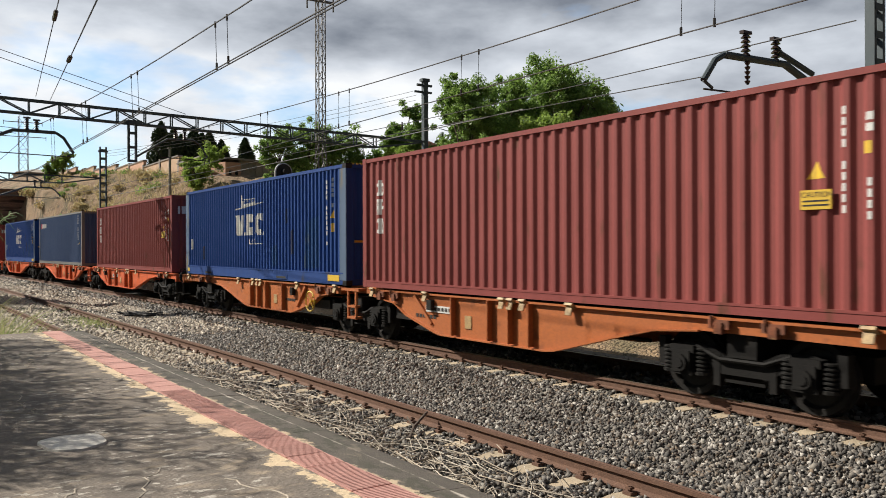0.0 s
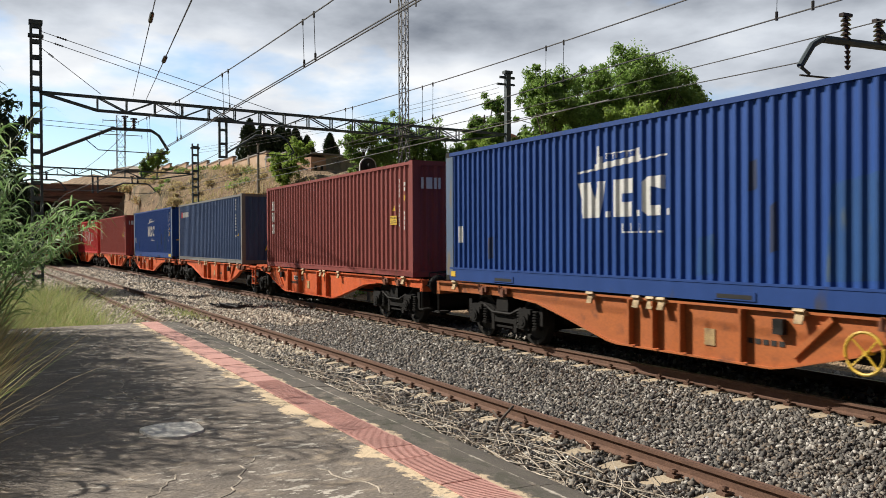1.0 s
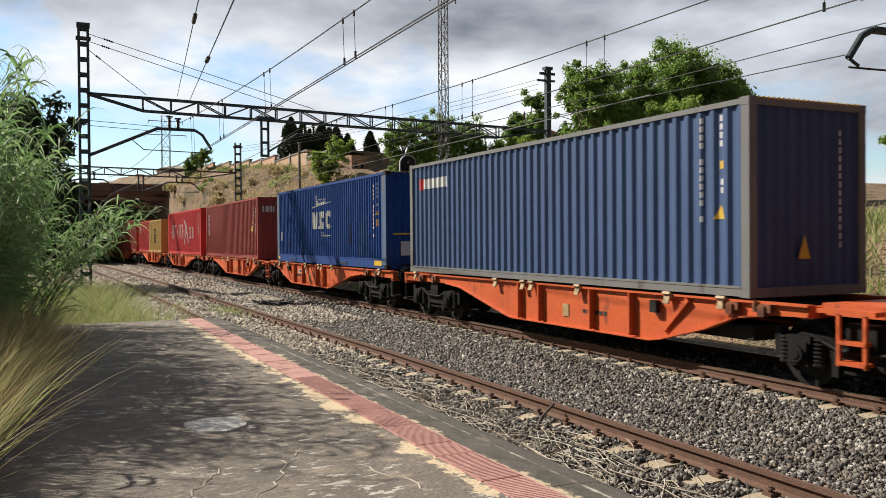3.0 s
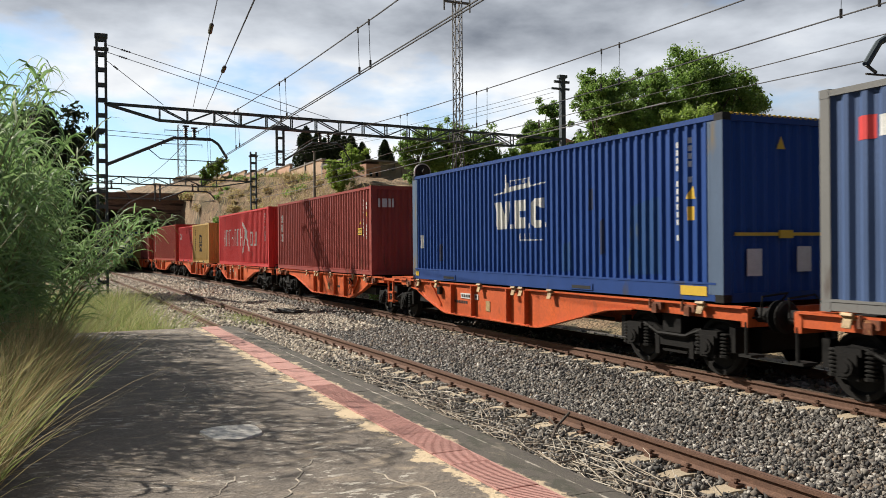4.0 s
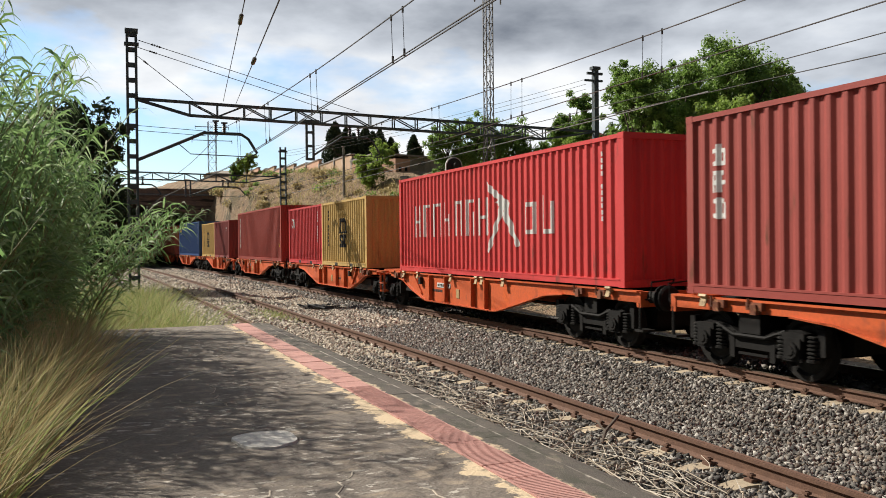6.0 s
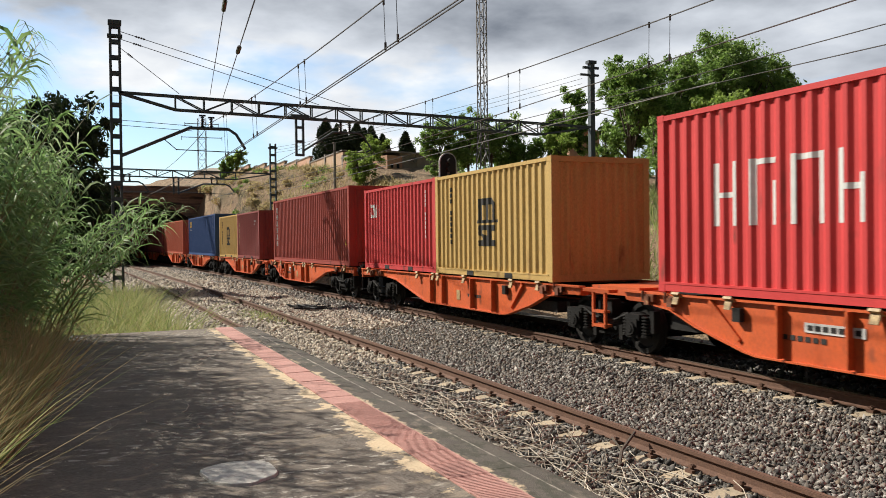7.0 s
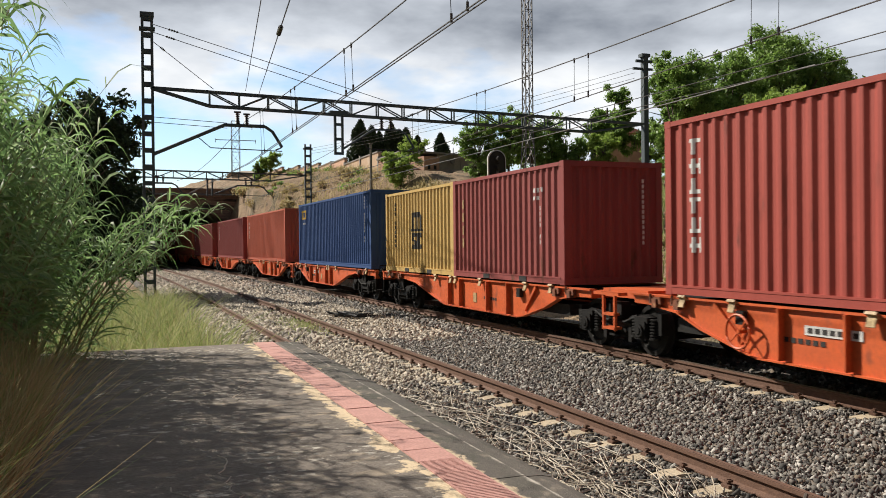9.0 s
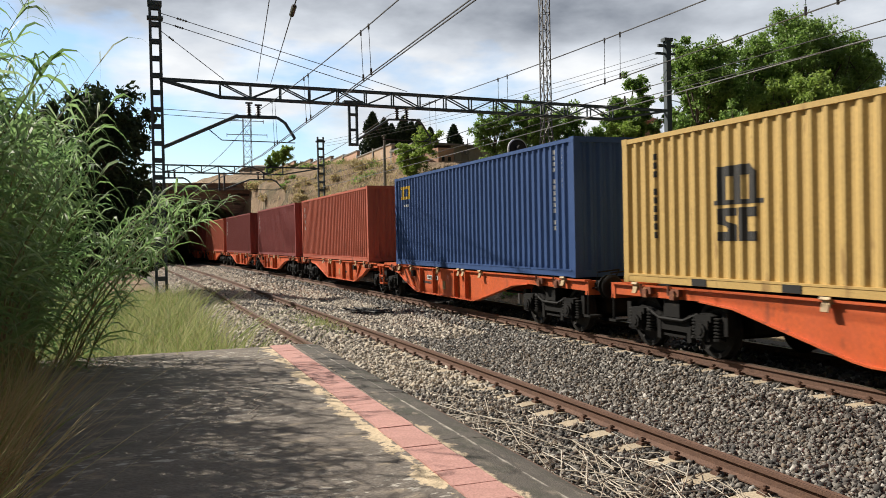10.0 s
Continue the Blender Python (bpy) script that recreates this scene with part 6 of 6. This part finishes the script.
def plants():
    def g(x, y):
        return bank_h(x, y)
    for x, y, h, r, m, n, k in (
            (45.8, 51, 11.7, 4.5, LEAF, 70000, 130), (40.2, 51.5, 10.6, 3.2, LEAF, 36000, 80), (36.0, 51, 9.6, 3.0, LEAF, 34000, 80), (50.6, 52, 9.4, 2.8, LEAF, 22000, 60), (46.8, 53.5, 7.4, 4.4, LEAF, 24000, 60), (41.0, 47, 7.0, 3.6, LEAFB, 32000, 80),
            (36.0, 60, 8.0, 2.0, LEAF, 20000, 60), (25.0, 60, 3.9, 2.0, LEAF, 12000, 48), (27.4, 60, 5.0, 2.3, LEAF, 15000, 54), (29.9, 61, 5.0, 2.4, LEAF, 15000, 54), (32.3, 60, 4.8, 2.3, LEAF, 15000, 54), (34.4, 58, 4.0, 1.8, LEAFB, 9000, 30),
            (38.4, 58, 4.6, 1.8, LEAF, 9000, 30), (20.0, 63.5, 3.9, 1.9, LEAFB, 14000, 48), (30.0, 40, 3.4, 2.4, LEAF, 8000, 30), (33.0, 30, 3.6, 2.8, LEAF, 8000, 30), (34.0, 22, 4.0, 3.0, LEAF, 8000, 30), (25.5, 16, 3.0, 2.2, LEAFB, 6000, 26),
            (14.6, 91, 2.9, 1.3, LEAFB, 5000, 24), (13.2, 90, 2.2, 0.9, LEAF, 3000, 18)):
        big = h > 6
        tree(x, y, g(x, y), h, r, ("tall leafy green tree with an uneven crown above the bank" if big else "low bushy yellow green tree on the bank" if m is LEAFB else "low bushy green tree on the bank"),
             m, int(x * 7 + y), n, k, 0.135 if big else 0.11, 0.3 if big else 0.12, 0.24 if big else 0.06)
    tree(-1.4, 45, g(-1.4, 45), 10.6, 3.3, "dark dense evergreen tree beside the line", PINE, 91, 52000, 130, 0.16, 0.25, 0.05)
    tree(-4.6, 43, g(-4.6, 43), 8.6, 3.0, "dark dense evergreen tree beside the line", PINE, 93, 40000, 110, 0.16, 0.25, 0.05)
    tree(-7.5, 36, g(-7.5, 36), 6.0, 3.4, "dark dense evergreen tree beside the line", PINE, 92, 30000, 90, 0.16, 0.25, 0.05)
    for i, (x, h, r) in enumerate(((17.6, 4.9, 0.75), (18.7, 4.5, 0.7), (19.5, 4.2, 0.65), (20.3, 4.8, 0.7), (21.1, 4.4, 0.65), (21.9, 4.6, 0.7), (22.6, 3.8, 0.55), (24.9, 4.2, 0.6))):
        cx = 2.6 + (x - 0.8) * 1.5
        cypress(cx, 104 + 0.7 * (i % 3), g(cx, 104) - 0.3, h * 1.5, r * 1.85, 40 + i)

    def reed_area(rng):
        y = rng.uniform(8.8, 16.4)
        x = -0.50 - 4.4 * rng.uniform(0, 1) ** 1.3 - 0.12 * max(11 - y, 0)
        return x, y, PLAT_Z - 0.06
    reed_bed("reed_bed", "tall dense green giant reeds leaning over the platform", 760, reed_area, (2.3, 4.4), (0.26, -0.05), 3, 26, 0.58, 0.017, lambda x: min(max((1.0 - x) / 2.4, 0.55), 1.0))

    def reed_low(rng):
        return rng.uniform(-1.1, 0.1), rng.uniform(15.0, 16.8), PLAT_Z - 0.7
    reed_bed("low_reeds", "low green reeds bending over the platform end", 26, reed_low, (2.3, 3.1), (1.05, -0.1), 7, 34, 0.5, 0.015)

    # unseen reeds left of the view, added to thicken the shade on the platform
    def back_reeds(rng):
        return rng.uniform(-9, -4.5), rng.uniform(6, 20), 0.1
    reed_bed("back_reeds", "unseen tall green giant reeds added to shade the platform", 160, back_reeds, (3.6, 5.2), (0.1, 0), 11, 12, 0.9, 0.036)

    def straw_area(rng):
        y = rng.uniform(4.2, 10.5)
        return -0.02 - 2.6 * rng.uniform(0, 1) ** 1.7 - 0.11 * max(8 - y, 0), y, PLAT_Z - 0.01
    grass_patch("dry_grass", "tall straw yellow dry grass along the platform's back edge", 11000, straw_area, (0.3, 1.1), STRAW, 5, 0.0034, 0.42)

    def edge_green(rng):
        y = rng.uniform(4.5, 12)
        return -0.08 - 2.5 * rng.uniform(0, 1) ** 1.6 - 0.08 * max(8 - y, 0), y, PLAT_Z - 0.01
    grass_patch("green_grass", "green grass mixed into the dry grass", 8500, edge_green, (0.25, 1.0), GRASS, 6, 0.0045, 0.42)

    def verge(rng):
        y = rng.uniform(16.3, 34)
        x = rng.uniform(-4.5, 2.3 - 0.02 * (y - 16))
        return x, y, max(bank_h(x, y), -0.6) + 0.02
    grass_patch("verge_grass", "rough green and yellow grass beyond the platform end", 24000, verge, (0.4, 1.6), GRASS, 8, 0.009, 0.42)

    grass_patch("verge_straw", "dry straw stalks among the rough grass", 3000, verge, (0.6, 1.6), STRAW, 18, 0.005, 0.42)

    def near_reeds(rng):
        y = rng.uniform(6.6, 9.6)
        return -0.55 - 0.14 * max(9 - y, 0) - 2.0 * rng.uniform(0, 1), y, PLAT_Z - 0.05
    reed_bed("near_reeds", "young green reeds among dry grass beside the platform", 130, near_reeds, (1.0, 2.4), (0.15, 0), 13, 20, 0.5, 0.017)

    def tufts(rng):
        return rng.normal(4.9, 0.25), rng.normal(25.5, 1.1), -0.17
    grass_patch("track_weeds", "low yellow green weeds between the rails", 900, tufts, (0.05, 0.2), GRASS, 9, 0.008, 0.6)

    def hill(rng):
        y = rng.uniform(34, 78)
        x = rng.uniform(13.4, 22.5)
        return bent(x, y), y, bank_h(bent(x, y), y) - 0.05
    grass_patch("bank_grass", "dry brown scrub on the bank", 9000, hill, (0.25, 0.8), STRAW, 10, 0.02, 0.4)

    def low_bank(rng):
        y = rng.uniform(2, 46)
        x = rng.uniform(17.0, 40)
        return x, y, bank_h(x, y) - 0.05
    grass_patch("bank_meadow", "pale green meadow on the low bank", 30000, low_bank, (0.3, 0.9), GRASS, 12, 0.024, 0.4)


def scrub():
    rng = np.random.default_rng(77)
    for name, label, k, material, size in (("bank_scrub", "low brown and olive scrub on the bank", 150, STRAW, 0.16), ("bank_bushes", "small green bushes on the bank", 70, LEAF, 0.13)):
        pts = []
        for i in range(k):
            y = rng.uniform(30, 92)
            x = rng.uniform(13.2, 22.0)
            c = np.array([bent(x, y), y, bank_h(bent(x, y), y)])
            r = rng.uniform(0.25, 0.9)
            d = rng.normal(size=(140, 3))
            d /= np.linalg.norm(d, axis=1)[:, None]
            pts.append(c + d * r * rng.uniform(0.4, 1.0, (140, 1)) * np.array([1, 1, 0.7]))
        v, f = leaf_cards(np.concatenate(pts), size, rng)
        tagged(part(name, quick_mesh(name, v, f, material), None), label, "scrub", "", "stuff")


def litter():
    """Bleached cane stalks strewn over the siding."""
    rng = random.Random(4)
    g = Geo()
    for i in range(760):
        x, y = rng.triangular(3.36, 5.5, 4.0), rng.triangular(3.4, 15.0, 8)
        z = -0.12 + rng.uniform(0, 0.06)
        a = rng.gauss(1.3, 0.7)
        l = rng.uniform(0.2, 1.0) * rng.choice((0.6, 1, 1.3))
        mid = (x + l * 0.5 * math.cos(a) + rng.uniform(-0.04, 0.04), y + l * 0.5 * math.sin(a), z + rng.uniform(0, 0.05))
        q = (x + l * math.cos(a), y + l * math.sin(a), z + rng.uniform(-0.02, 0.04))
        r = rng.uniform(0.0025, 0.0065)
        if q[0] < 5.58:
            g.line([(x, y, z), mid, q], r, 4)
    stuff("cane_litter", g, TWIG, "bleached broken cane stalks strewn on the siding", "litter")
    s = thing("branch", "dark forked dry branch lying against the rail", "branch", "", pose(4.95, 7.6, -0.10))
    part("stem", Geo().line([(0, 0, 0), (0.35, 0.45, 0.04), (0.72, 0.75, 0.12)], 0.018, 6), BARK, s)
    part("fork", Geo().line([(0.35, 0.45, 0.04), (0.42, 0.72, 0.1)], 0.012, 5), BARK, s)
    d = thing("cable_pile", "dark tangle of old cable lying on the ballast", "cable", "", pose(7.6, 29.5, -0.28))
    for i in range(7):
        pts = [(rng.uniform(-0.9, 0.9), rng.uniform(-1.2, 1.2), rng.uniform(0, 0.12)) for j in range(5)]
        part("cable", Geo().line(pts, 0.03, 5), BLACK, d)


gantries()
overhead()
lattice_tower("radio_mast", "tall slender grey lattice mast behind the train", 20.3, 42.5, 3.5, 16.0, 0.78, 0.40, GALV, 0.85, ((15.9, 0.8),))
lattice_tower("power_pylon", "far grey lattice power pylon", 19.2, 160, 6, 25, 3.0, 1.4, GALV, 1.8, ((24.0, 3.0), (21.5, 3.6)))
buildings()
lamp_post(18.4, 66, 5.0, 9.9)
signal(13.1, 30.6, -0.5, 4.75)
plants()
scrub()
litter()

stones()
sleepers()
platform()


# ---- what moves ----
SURGE = ((0, 0.5, 1.0, 1.5, 2.0, 2.5, 4.0, 4.5, 5.0, 5.5, 7.0, 7.5, 8.0, 8.5, 9.0, 9.5, 10.0), (-0.03, -0.06, 0.40, 0.40, 0.03, 0.05, 0.43, -0.08, 0.0, 0.35, 0.02, 0.0, 0.48, 0.43, 0.47, 0.04, 0.08))


def travelled(t):
    """The train's way along the track: a steady run with a slight surge."""
    return 12.52 * t + 0.0509 * t * t + float(np.interp(t, *SURGE))


def motions():
    for ob, y0 in TRAIN:
        lift = 0.0 if ob.name.startswith("container_wagon") else FLOOR
        rows = []
        for i in range(21):
            t = i * 0.5
            y = y0 - travelled(t)
            mid = y + 6.0
            rows.append((t, pose(bent(MAIN, mid) + 2 * BEND * abs(mid) * 6.0, y, lift, 0, 0, math.degrees(2 * BEND * mid))))
        walk(ob, rows)
    for ws, off in WHEELS:
        walk(ws, [(i / 30, pose(0, off, 0.455, math.degrees(travelled(i / 30) / 0.455), 0, 0)) for i in range(301)])


motions()
